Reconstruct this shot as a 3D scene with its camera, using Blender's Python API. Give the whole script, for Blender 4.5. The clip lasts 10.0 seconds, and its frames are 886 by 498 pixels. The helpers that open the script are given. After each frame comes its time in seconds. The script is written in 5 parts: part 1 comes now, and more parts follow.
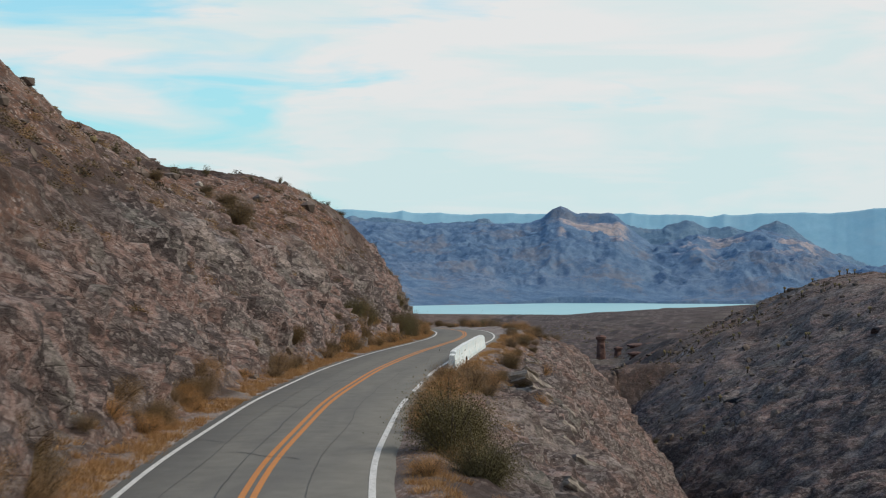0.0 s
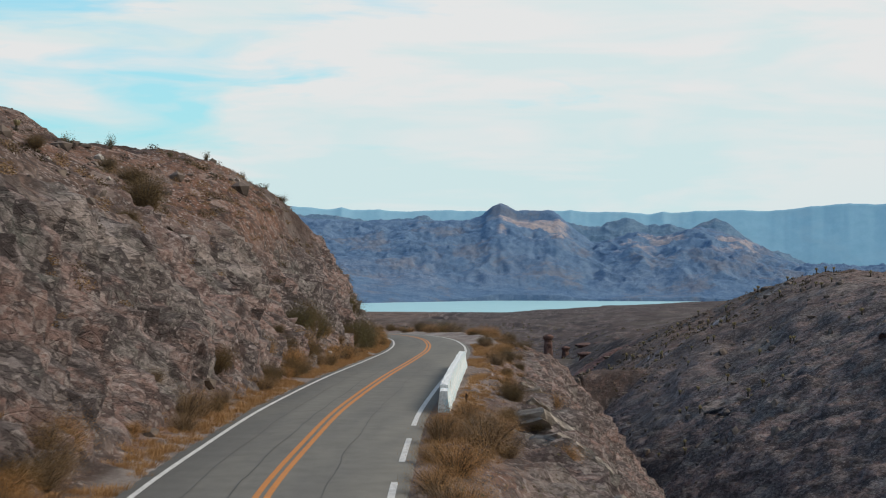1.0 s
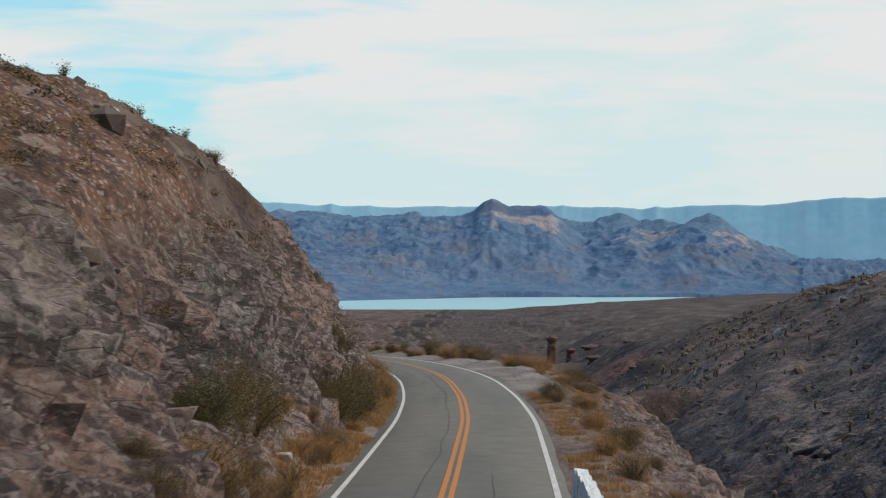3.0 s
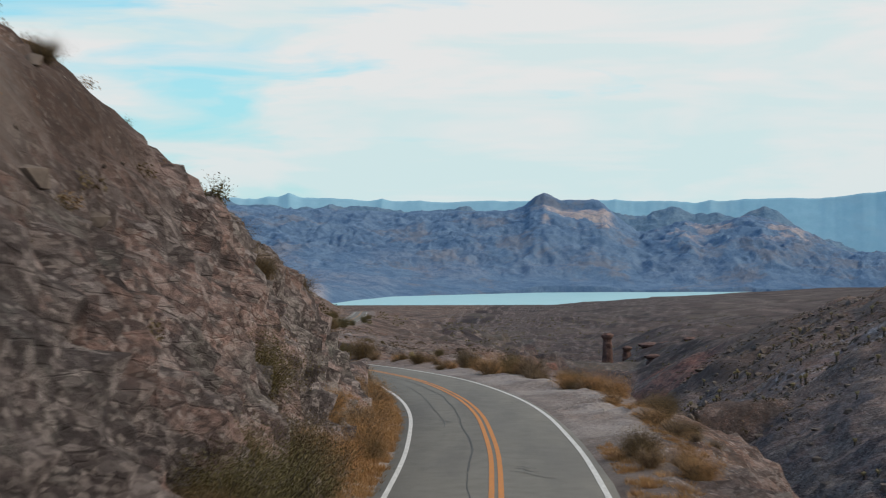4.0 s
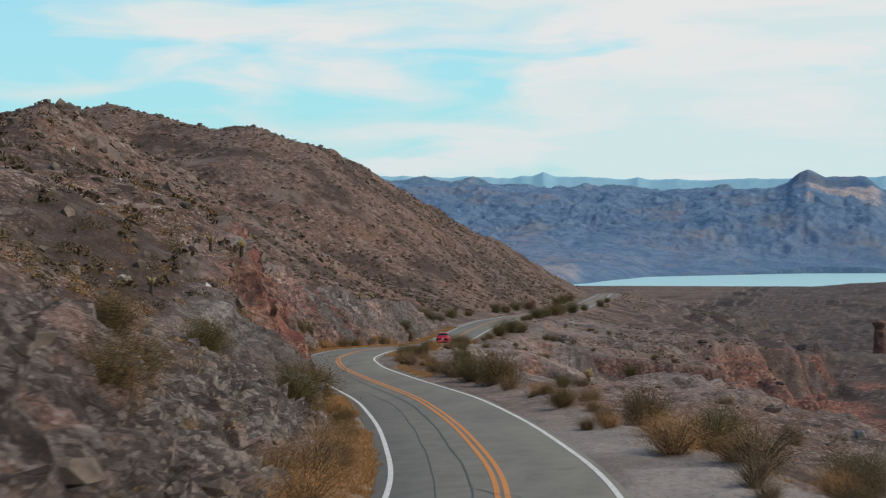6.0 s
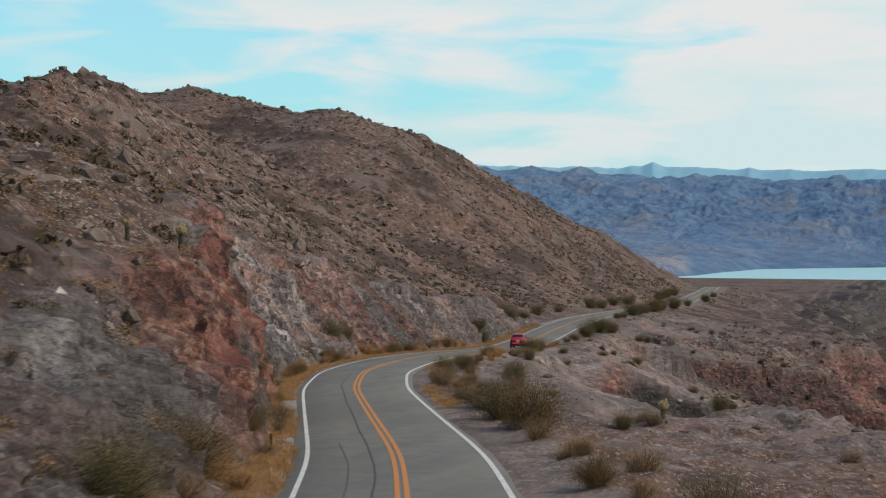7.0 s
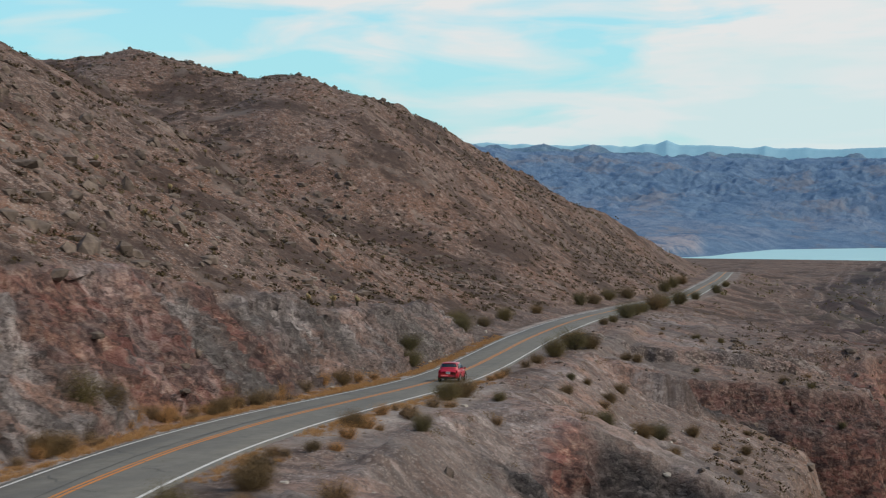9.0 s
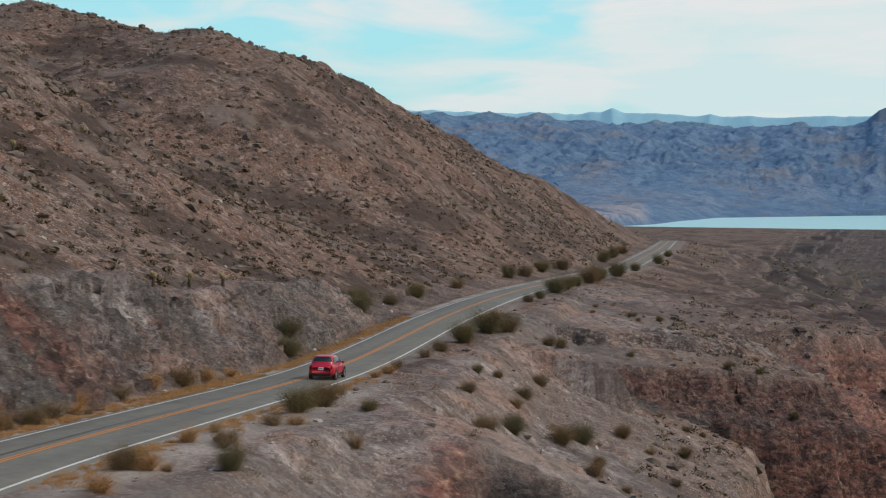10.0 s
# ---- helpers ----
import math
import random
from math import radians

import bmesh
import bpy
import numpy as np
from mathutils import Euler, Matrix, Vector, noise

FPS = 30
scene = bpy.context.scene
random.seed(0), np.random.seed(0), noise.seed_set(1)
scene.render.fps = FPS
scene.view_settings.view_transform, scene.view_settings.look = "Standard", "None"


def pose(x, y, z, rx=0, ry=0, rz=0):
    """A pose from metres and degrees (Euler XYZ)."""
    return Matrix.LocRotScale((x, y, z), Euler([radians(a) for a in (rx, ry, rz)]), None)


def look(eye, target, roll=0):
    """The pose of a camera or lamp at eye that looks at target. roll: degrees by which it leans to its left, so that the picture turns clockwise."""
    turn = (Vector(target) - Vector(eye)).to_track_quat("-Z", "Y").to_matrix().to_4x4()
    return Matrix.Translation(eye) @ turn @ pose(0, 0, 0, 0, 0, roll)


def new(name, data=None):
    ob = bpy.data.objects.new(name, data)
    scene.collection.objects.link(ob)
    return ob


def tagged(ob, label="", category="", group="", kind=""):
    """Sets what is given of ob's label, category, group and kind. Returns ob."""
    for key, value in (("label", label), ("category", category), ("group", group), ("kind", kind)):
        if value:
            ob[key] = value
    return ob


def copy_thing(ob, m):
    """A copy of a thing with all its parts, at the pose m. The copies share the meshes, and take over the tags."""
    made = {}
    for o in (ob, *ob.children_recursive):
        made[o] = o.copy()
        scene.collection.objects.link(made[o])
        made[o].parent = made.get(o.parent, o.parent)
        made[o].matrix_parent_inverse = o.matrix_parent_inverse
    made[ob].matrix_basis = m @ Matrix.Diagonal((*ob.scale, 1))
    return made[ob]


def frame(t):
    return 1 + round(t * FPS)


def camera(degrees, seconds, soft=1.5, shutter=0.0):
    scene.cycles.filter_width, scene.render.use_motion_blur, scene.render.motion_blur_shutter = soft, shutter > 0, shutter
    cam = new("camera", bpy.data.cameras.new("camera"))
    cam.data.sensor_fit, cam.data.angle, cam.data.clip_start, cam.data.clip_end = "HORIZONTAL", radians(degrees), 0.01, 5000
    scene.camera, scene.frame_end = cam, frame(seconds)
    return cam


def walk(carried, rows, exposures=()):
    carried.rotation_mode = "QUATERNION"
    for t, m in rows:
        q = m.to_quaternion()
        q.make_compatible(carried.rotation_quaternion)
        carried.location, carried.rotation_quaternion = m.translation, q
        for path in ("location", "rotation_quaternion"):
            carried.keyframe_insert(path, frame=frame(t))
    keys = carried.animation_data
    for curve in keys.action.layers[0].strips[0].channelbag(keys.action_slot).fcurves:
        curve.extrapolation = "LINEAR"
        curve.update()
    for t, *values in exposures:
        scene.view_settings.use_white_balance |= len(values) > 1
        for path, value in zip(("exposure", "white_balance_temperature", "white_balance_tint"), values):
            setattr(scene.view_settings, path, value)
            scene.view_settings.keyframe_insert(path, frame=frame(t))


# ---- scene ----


def aim(x, y, z, yaw, pitch, roll):
    """A camera pose from metres and degrees: yaw to the left of +y, pitch upwards."""
    a, b = radians(yaw), radians(pitch)
    eye = Vector((x, y, z))
    way = Vector((-math.sin(a) * math.cos(b), math.cos(a) * math.cos(b), math.sin(b)))
    return look(eye, eye + 100 * way, roll)


cam = camera(33.19, 10.0, soft=1.1, shutter=0.25)
PATH = [
    (0.0, aim(-0.00, -0.00, 6.00, 4.556, 0.432, 0.19)),
    (0.5, aim(-2.14, 12.15, 5.93, 3.089, 0.395, 0.19)),
    (1.0, aim(-3.83, 24.47, 5.88, 2.195, 0.334, 0.24)),
    (1.5, aim(-5.33, 36.72, 5.60, 1.991, 0.281, 0.24)),
    (2.0, aim(-6.78, 49.02, 5.67, 1.918, 0.201, 0.31)),
    (2.5, aim(-7.89, 61.35, 5.76, 1.849, 0.186, 0.22)),
    (3.0, aim(-8.45, 73.66, 5.98, 1.807, 0.190, -0.02)),
    (3.2, aim(-8.49, 78.33, 5.95, 1.819, 0.226, -0.20)),
    (4.3, aim(-8.18, 113.21, 4.93, 5.205, -0.104, -0.22)),
    (4.5, aim(-7.92, 118.92, 4.74, 6.246, -0.168, -0.24)),
    (5.0, aim(-7.51, 131.74, 4.42, 8.612, -0.319, -0.24)),
    (5.5, aim(-7.52, 144.65, 4.24, 11.102, -0.512, -0.25)),
    (6.0, aim(-7.79, 157.31, 3.97, 13.711, -0.711, -0.32)),
    (6.2, aim(-8.03, 162.24, 3.89, 14.729, -0.804, -0.22)),
    (7.3, aim(-10.38, 189.45, 3.58, 18.329, -1.111, -0.11)),
    (7.5, aim(-11.01, 195.06, 3.56, 18.397, -1.119, -0.18)),
    (8.0, aim(-12.39, 207.38, 3.88, 18.830, -1.284, -0.09)),
    (8.5, aim(-14.09, 219.98, 4.12, 18.950, -1.578, -0.02)),
    (9.0, aim(-15.66, 232.66, 4.22, 18.440, -1.899, 0.02)),
    (9.5, aim(-16.99, 245.05, 4.04, 17.024, -2.512, 0.17)),
    (10.0, aim(-18.22, 257.34, 3.39, 16.381, -3.127, 0.12)),
]
walk(cam, PATH)

# ---- light ----
scene.view_settings.exposure = 0.0
SUN_TURN, SUN_HEIGHT = radians(80), radians(41)
sun_way = Vector((math.sin(SUN_TURN) * math.cos(SUN_HEIGHT), math.cos(SUN_TURN) * math.cos(SUN_HEIGHT), math.sin(SUN_HEIGHT)))
sun = new("sun", bpy.data.lights.new("sun", "SUN"))
sun.matrix_world = look(sun_way * 50, (0, 0, 0))
sun.data.energy, sun.data.angle, sun.data.color = 2.45, radians(24), (1.0, 0.89, 0.76)


class Nodes:
    """Short names for building a node tree."""

    def __init__(self, tree):
        self.tree = tree
        tree.nodes.clear()

    def add(self, kind, out=0, **inputs):
        n = self.tree.nodes.new(kind)
        for k, v in inputs.items():
            key = int(k[1:]) if k[0] == "i" and k[1:].isdigit() else k.replace("_", " ")
            if isinstance(v, bpy.types.NodeSocket):
                self.tree.links.new(v, n.inputs[key])
            else:
                n.inputs[key].default_value = v
        return n.outputs[out] if out is not None else n

    def math(self, op, a, b=0.0, clamp=False):
        n = self.tree.nodes.new("ShaderNodeMath")
        n.operation, n.use_clamp = op, clamp
        for key, v in ((0, a), (1, b)):
            if isinstance(v, bpy.types.NodeSocket):
                self.tree.links.new(v, n.inputs[key])
            else:
                n.inputs[key].default_value = v
        return n.outputs[0]

    def noise(self, at, scale, detail=5.0, rough=0.55, warp=0.0):
        return self.add("ShaderNodeTexNoise", Vector=at, Scale=scale, Detail=detail, Roughness=rough, Distortion=warp)

    def ramp(self, fac, *stops):
        n = self.add("ShaderNodeValToRGB", None, Fac=fac)
        cr = n.color_ramp
        while len(cr.elements) < len(stops):
            cr.elements.new(0.5)
        for e, (p, c) in zip(cr.elements, stops):
            e.position = p
            e.color = (c, c, c, 1) if isinstance(c, (int, float)) else (*c, 1)
        return n.outputs[0]

    def mix(self, fac, a, b, blend="MIX"):
        n = self.tree.nodes.new("ShaderNodeMix")
        n.data_type, n.blend_type = "RGBA", blend
        for key, v in ((0, fac), (6, a), (7, b)):
            if isinstance(v, bpy.types.NodeSocket):
                self.tree.links.new(v, n.inputs[key])
            else:
                n.inputs[key].default_value = (*v, 1) if isinstance(v, tuple) else v
        return n.outputs[2]

    def cells(self, at, scale):
        """A random grey for each angular piece."""
        n = self.add("ShaderNodeTexVoronoi", None, Vector=at, Scale=scale)
        return self.add("ShaderNodeSeparateColor", Color=n.outputs["Color"])

    def stretch(self, at, x, y, z, turn=(0, 0, 0)):
        return self.add("ShaderNodeMapping", Vector=at, Scale=(x, y, z), Rotation=turn)


world = bpy.data.worlds.new("sky")
scene.world = world
world.use_nodes = True
g = Nodes(world.node_tree)
heaven = g.add("ShaderNodeTexSky")
heaven.node.sky_type, heaven.node.sun_disc = "NISHITA", False
heaven.node.sun_elevation, heaven.node.sun_rotation = SUN_HEIGHT, SUN_TURN
heaven.node.dust_density = 1.5
way = g.add("ShaderNodeTexCoord", 0)
parts_xyz = g.add("ShaderNodeSeparateXYZ", None, Vector=way)
sx, sy, sz = parts_xyz.outputs
high = g.add("ShaderNodeMapping", Vector=way, Scale=(9.0, 3.0, 42.0), Rotation=(0, radians(-9), 0))
veil = g.noise(high, 1.0, 5.0, 0.5, 0.6)
soft_veil = g.noise(g.stretch(way, 4.0, 2.0, 17.0), 1.0, 3.0, 0.5, 0.3)
# the thin high cloud opens towards the left of the road and closes to a white sheet on its right
side = g.math("MULTIPLY", sx, -0.52)
cover = g.math("ADD", g.math("MULTIPLY", veil, 0.75), g.math("MULTIPLY", soft_veil, 0.55))
cover = g.math("SUBTRACT", cover, side)
# haze along the horizon
haze = g.ramp(sz, (0.0, 0.10), (0.07, 0.0))
cover = g.math("ADD", cover, haze)
# overhead the cloud thins out again
cover = g.math("SUBTRACT", cover, g.ramp(sz, (0.25, 0.0), (0.65, 0.15)))
cloud = g.ramp(cover, (0.41, 0.0), (0.50, 0.55), (0.58, 1.0))
blue = g.mix(1.0, heaven, (0.092, 0.162, 0.190), "MULTIPLY")
blue = g.mix(g.ramp(sz, (0.10, 0.7), (0.40, 0.0)), blue, (0.43, 0.80, 0.84))
thin = g.noise(g.stretch(way, 5.0, 2.0, 30.0, (0, radians(5), 0)), 1.0, 4.0, 0.55, 0.4)
low = g.ramp(sz, (0.02, 0.55), (0.12, 0.0))
pale = g.math("ADD", g.ramp(thin, (0.44, 0.0), (0.58, 0.75)), low, True)
sheet_white = g.mix(pale, (0.78, 0.79, 0.79), (0.62, 0.775, 0.79))
lit = g.mix(cloud, blue, sheet_white)
g.add("ShaderNodeOutputWorld", None, Surface=g.add("ShaderNodeBackground", Color=lit, Strength=1.0))


# ---- materials ----
def material(name):
    m = bpy.data.materials.new(name)
    m.use_nodes = True
    n = Nodes(m.node_tree)
    return m, n, n.add("ShaderNodeTexCoord", 3)


def finish(n, colour, rough=0.9, height=None, bump=0.3, dist=0.1, spec=0.3, metallic=0.0, coat=0.0):
    """Ends a node tree with a surface shader."""
    b = n.add("ShaderNodeBsdfPrincipled", None, Base_Color=colour if isinstance(colour, bpy.types.NodeSocket) else (*colour, 1))
    for key, v in (("Roughness", rough), ("Specular IOR Level", spec), ("Metallic", metallic), ("Coat Weight", coat)):
        if isinstance(v, bpy.types.NodeSocket):
            n.tree.links.new(v, b.inputs[key])
        else:
            b.inputs[key].default_value = v
    if height is not None:
        h = n.add("ShaderNodeBump", Strength=bump, Distance=dist, Height=height)
        n.tree.links.new(h, b.inputs["Normal"])
    n.add("ShaderNodeOutputMaterial", None, Surface=b.outputs[0])


def make_earth():
    m, n, at = material("desert ground")
    masks = n.add("ShaderNodeAttribute", None)
    masks.attribute_name = "masks"
    split = n.add("ShaderNodeSeparateColor", None, Color=masks.outputs[0])
    rock, pale, gravel = split.outputs
    red = masks.outputs[3]
    flats = n.add("ShaderNodeAttribute", None)
    flats.attribute_name = "flats"
    big = n.noise(at, 0.055, 4, 0.6)
    mid = n.noise(at, 0.5, 6, 0.65)
    fine = n.noise(at, 3.5, 6, 0.7)
    grit = n.cells(at, 9.0)
    pebbles = n.cells(at, 3.2)
    # stony slope: brown desert soil under darker and lighter stones
    soil = n.ramp(mid, (0.36, (0.066, 0.044, 0.035)), (0.50, (0.138, 0.091, 0.069)), (0.64, (0.220, 0.156, 0.121)))
    soil = n.mix(n.ramp(big, (0.42, 0.0), (0.58, 0.7)), soil, (0.185, 0.094, 0.058))
    soil = n.mix(n.ramp(pebbles, (0.62, 0.0), (0.80, 0.8)), soil, (0.062, 0.048, 0.042))
    soil = n.mix(n.ramp(grit, (0.0, 0.65), (0.28, 0.0)), soil, (0.075, 0.058, 0.050))
    soil = n.mix(n.ramp(grit, (0.80, 0.0), (0.95, 0.75)), soil, (0.40, 0.35, 0.31))
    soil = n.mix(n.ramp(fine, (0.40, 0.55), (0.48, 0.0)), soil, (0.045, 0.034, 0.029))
    rubble = n.cells(at, 1.15)
    soil = n.mix(n.ramp(rubble, (0.0, 0.75), (0.22, 0.0)), soil, (0.052, 0.040, 0.035))
    soil = n.mix(n.ramp(rubble, (0.84, 0.0), (1.0, 0.55)), soil, (0.34, 0.275, 0.235))
    crop = n.noise(at, 0.045, 8, 0.72)
    soil = n.mix(n.ramp(crop, (0.50, 0.0), (0.56, 0.8)), soil, (0.052, 0.038, 0.032))
    grey = n.noise(at, 0.11, 5, 0.6)
    soil = n.mix(n.ramp(grey, (0.55, 0.0), (0.64, 0.55)), soil, (0.175, 0.150, 0.130))
    # cut rock: beds that dip across the face, stained in several hues
    tilted = n.stretch(at, 1, 1, 1, (radians(29), 0, 0))
    strata = n.noise(n.stretch(tilted, 0.32, 0.40, 1.3), 1.0, 10, 0.70)
    lumps = n.noise(n.stretch(tilted, 1.2, 1.1, 1.6), 1.0, 10, 0.78)
    slabs = n.cells(n.stretch(tilted, 0.8, 0.75, 1.5), 1.0)
    chips = n.cells(n.stretch(tilted, 2.6, 2.3, 4.2), 1.0)
    splinters = n.cells(n.stretch(tilted, 7.0, 6.0, 10.0), 1.0)
    joints = n.add("ShaderNodeTexVoronoi", None, Vector=n.stretch(tilted, 0.95, 0.7, 2.3), Scale=1.0)
    joints.feature = "DISTANCE_TO_EDGE"
    joint = n.ramp(joints.outputs["Distance"], (0.0, 0.0), (0.04, 1.0))
    hue = n.noise(n.stretch(tilted, 0.075, 0.055, 0.19), 1.0, 7, 0.66)
    stone = n.ramp(hue, (0.36, (0.225, 0.225, 0.198)), (0.43, (0.105, 0.090, 0.087)), (0.48, (0.172, 0.147, 0.136)), (0.507, (0.345, 0.230, 0.193)), (0.537, (0.385, 0.276, 0.234)), (0.562, (0.125, 0.100, 0.096)), (0.60, (0.250, 0.235, 0.208)), (0.66, (0.44, 0.375, 0.325)))
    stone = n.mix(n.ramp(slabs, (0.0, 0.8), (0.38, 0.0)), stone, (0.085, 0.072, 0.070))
    stone = n.mix(n.ramp(slabs, (0.72, 0.0), (1.0, 0.32)), stone, (0.48, 0.41, 0.375))
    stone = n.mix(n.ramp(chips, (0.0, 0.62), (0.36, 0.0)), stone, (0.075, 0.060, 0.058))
    stone = n.mix(n.ramp(chips, (0.66, 0.0), (1.0, 0.52)), stone, (0.49, 0.43, 0.395))
    stone = n.mix(n.ramp(splinters, (0.0, 0.55), (0.34, 0.0)), stone, (0.062, 0.052, 0.049))
    stone = n.mix(n.ramp(splinters, (0.76, 0.0), (1.0, 0.6)), stone, (0.52, 0.46, 0.41))
    # low strata and lumps darkened as shaded crevices, in the colour only
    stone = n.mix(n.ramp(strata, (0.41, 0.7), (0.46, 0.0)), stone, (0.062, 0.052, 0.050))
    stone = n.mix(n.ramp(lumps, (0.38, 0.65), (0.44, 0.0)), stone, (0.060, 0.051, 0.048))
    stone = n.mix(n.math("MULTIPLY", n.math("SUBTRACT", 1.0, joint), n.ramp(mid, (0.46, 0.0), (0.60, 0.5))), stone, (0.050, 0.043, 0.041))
    stone = n.mix(n.ramp(fine, (0.58, 0.0), (0.68, 0.35)), stone, (0.42, 0.36, 0.31))
    # pale mineral rock of the far cutting
    runs = n.noise(n.stretch(at, 0.42, 0.42, 0.085), 1.0, 8, 0.70, 0.6)
    chalk = n.ramp(runs, (0.36, (0.075, 0.068, 0.067)), (0.45, (0.205, 0.188, 0.180)), (0.54, (0.37, 0.340, 0.325)), (0.64, (0.64, 0.60, 0.56)))
    patch = n.noise(n.stretch(at, 0.05, 0.05, 0.02), 1.0, 4, 0.6)
    chalk = n.mix(n.ramp(hue, (0.50, 0.0), (0.58, 0.65)), chalk, (0.48, 0.265, 0.185))
    chalk = n.mix(n.ramp(patch, (0.46, 0.0), (0.54, 0.75)), chalk, (0.100, 0.097, 0.093))
    # crevices of the pale rock, their shade painted by chips and lumps
    chalk = n.mix(n.ramp(chips, (0.0, 0.55), (0.40, 0.0)), chalk, (0.10, 0.092, 0.088))
    chalk = n.mix(n.ramp(lumps, (0.56, 0.0), (0.64, 0.6)), chalk, (0.52, 0.47, 0.43))
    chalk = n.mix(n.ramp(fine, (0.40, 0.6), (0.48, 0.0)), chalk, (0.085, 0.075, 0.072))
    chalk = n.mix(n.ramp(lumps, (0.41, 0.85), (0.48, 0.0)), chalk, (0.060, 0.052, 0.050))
    rust = n.ramp(lumps, (0.36, (0.036, 0.022, 0.022)), (0.44, (0.110, 0.050, 0.041)), (0.51, (0.300, 0.125, 0.085)), (0.59, (0.55, 0.350, 0.255)))
    rust = n.mix(n.ramp(chips, (0.0, 0.65), (0.40, 0.0)), rust, (0.10, 0.055, 0.045))
    bands = n.noise(n.stretch(at, 0.05, 0.05, 0.7), 1.0, 5, 0.60)
    rust = n.mix(n.ramp(bands, (0.45, 0.55), (0.50, 0.0)), rust, (0.055, 0.034, 0.036))
    rust = n.mix(n.ramp(slabs, (0.0, 0.7), (0.45, 0.0)), rust, (0.060, 0.030, 0.032))
    rust = n.mix(n.ramp(slabs, (0.60, 0.0), (0.9, 0.6)), rust, (0.36, 0.135, 0.105))
    sand = n.ramp(fine, (0.30, (0.235, 0.205, 0.180)), (0.70, (0.37, 0.335, 0.30)))
    sand = n.mix(n.ramp(grit, (0.0, 0.5), (0.35, 0.0)), sand, (0.15, 0.13, 0.115))
    basin = n.ramp(n.noise(at, 0.02, 7, 0.65, 0.4), (0.40, (0.026, 0.021, 0.022)), (0.50, (0.056, 0.041, 0.040)), (0.62, (0.074, 0.064, 0.052)))
    soil = n.mix(flats.outputs[2], soil, basin)
    # dark slate rock, used as painted shade in the canyon too
    slate_shade = n.ramp(lumps, (0.38, (0.018, 0.017, 0.019)), (0.50, (0.046, 0.044, 0.045)), (0.62, (0.105, 0.098, 0.095)))
    slate_shade = n.mix(n.ramp(chips, (0.70, 0.0), (1.0, 0.5)), slate_shade, (0.22, 0.20, 0.19))
    stone = n.mix(n.math("MULTIPLY", flats.outputs[2], -1.0), stone, slate_shade)
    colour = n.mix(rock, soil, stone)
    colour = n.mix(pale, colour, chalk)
    colour = n.mix(red, colour, rust)
    colour = n.mix(gravel, colour, sand)
    colour = n.mix(1.0, colour, (0.94, 0.908, 0.945), "MULTIPLY")
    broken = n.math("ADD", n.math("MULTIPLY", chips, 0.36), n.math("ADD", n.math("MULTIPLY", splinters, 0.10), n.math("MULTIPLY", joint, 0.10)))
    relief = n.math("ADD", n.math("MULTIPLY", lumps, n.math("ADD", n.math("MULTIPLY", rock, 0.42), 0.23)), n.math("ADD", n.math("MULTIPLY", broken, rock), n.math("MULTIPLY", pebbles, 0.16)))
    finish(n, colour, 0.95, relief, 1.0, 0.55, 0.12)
    return m


def make_asphalt():
    m, n, at = material("worn asphalt")
    fine = n.noise(at, 60, 3, 0.7)
    mid = n.noise(at, 1.2, 5, 0.6, 0.2)
    long = n.noise(n.stretch(at, 0.35, 0.05, 1), 1.0, 4, 0.6, 0.4)
    c = n.ramp(mid, (0.3, (0.116, 0.110, 0.095)), (0.7, (0.166, 0.157, 0.137)))
    c = n.mix(n.ramp(long, (0.42, 0.0), (0.60, 0.55)), c, (0.088, 0.085, 0.082))
    c = n.mix(n.ramp(fine, (0.40, 0.0), (0.70, 0.4)), c, (0.19, 0.18, 0.17))
    finish(n, c, 0.88, fine, 0.35, 0.01, 0.25)
    return m


def make_paint(name, colour, worn, amount):
    m, n, at = material(name)
    wear = n.noise(at, 6, 6, 0.7)
    c = n.mix(n.ramp(wear, (0.50 - amount * 0.2, 0.0), (0.62, amount)), colour, worn)
    finish(n, c, 0.75, wear, 0.2, 0.005)
    return m


def make_plain(name, low, high, scale=4.0, rough=0.85, bump=0.2, dist=0.02, metallic=0.0, spec=0.3):
    m, n, at = material(name)
    a = n.noise(at, scale, 5, 0.65)
    c = n.ramp(a, (0.32, low), (0.68, high))
    finish(n, c, rough, a, bump, dist, spec, metallic)
    return m


EARTH = make_earth()
ASPHALT = make_asphalt()
WHITE_LINE = make_paint("white road paint", (0.64, 0.63, 0.61), (0.24, 0.23, 0.22), 0.65)
YELLOW_LINE = make_paint("yellow road paint", (0.50, 0.185, 0.035), (0.21, 0.13, 0.08), 0.45)
TAR = make_plain("sealed crack tar", (0.035, 0.034, 0.033), (0.075, 0.072, 0.069), 9.0, 0.7)


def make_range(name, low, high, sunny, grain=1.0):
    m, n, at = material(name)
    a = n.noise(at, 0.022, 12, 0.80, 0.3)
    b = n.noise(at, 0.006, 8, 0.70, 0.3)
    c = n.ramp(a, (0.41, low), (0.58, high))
    # lighter patches painted in as sunlit slopes
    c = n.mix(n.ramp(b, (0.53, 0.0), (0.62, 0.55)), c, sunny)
    # pale pink for the painted sunlit mesa face and the pale bluff
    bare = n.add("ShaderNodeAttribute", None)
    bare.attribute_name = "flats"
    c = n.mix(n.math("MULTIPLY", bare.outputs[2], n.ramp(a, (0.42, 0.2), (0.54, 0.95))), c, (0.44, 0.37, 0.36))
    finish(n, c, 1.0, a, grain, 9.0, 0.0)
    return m


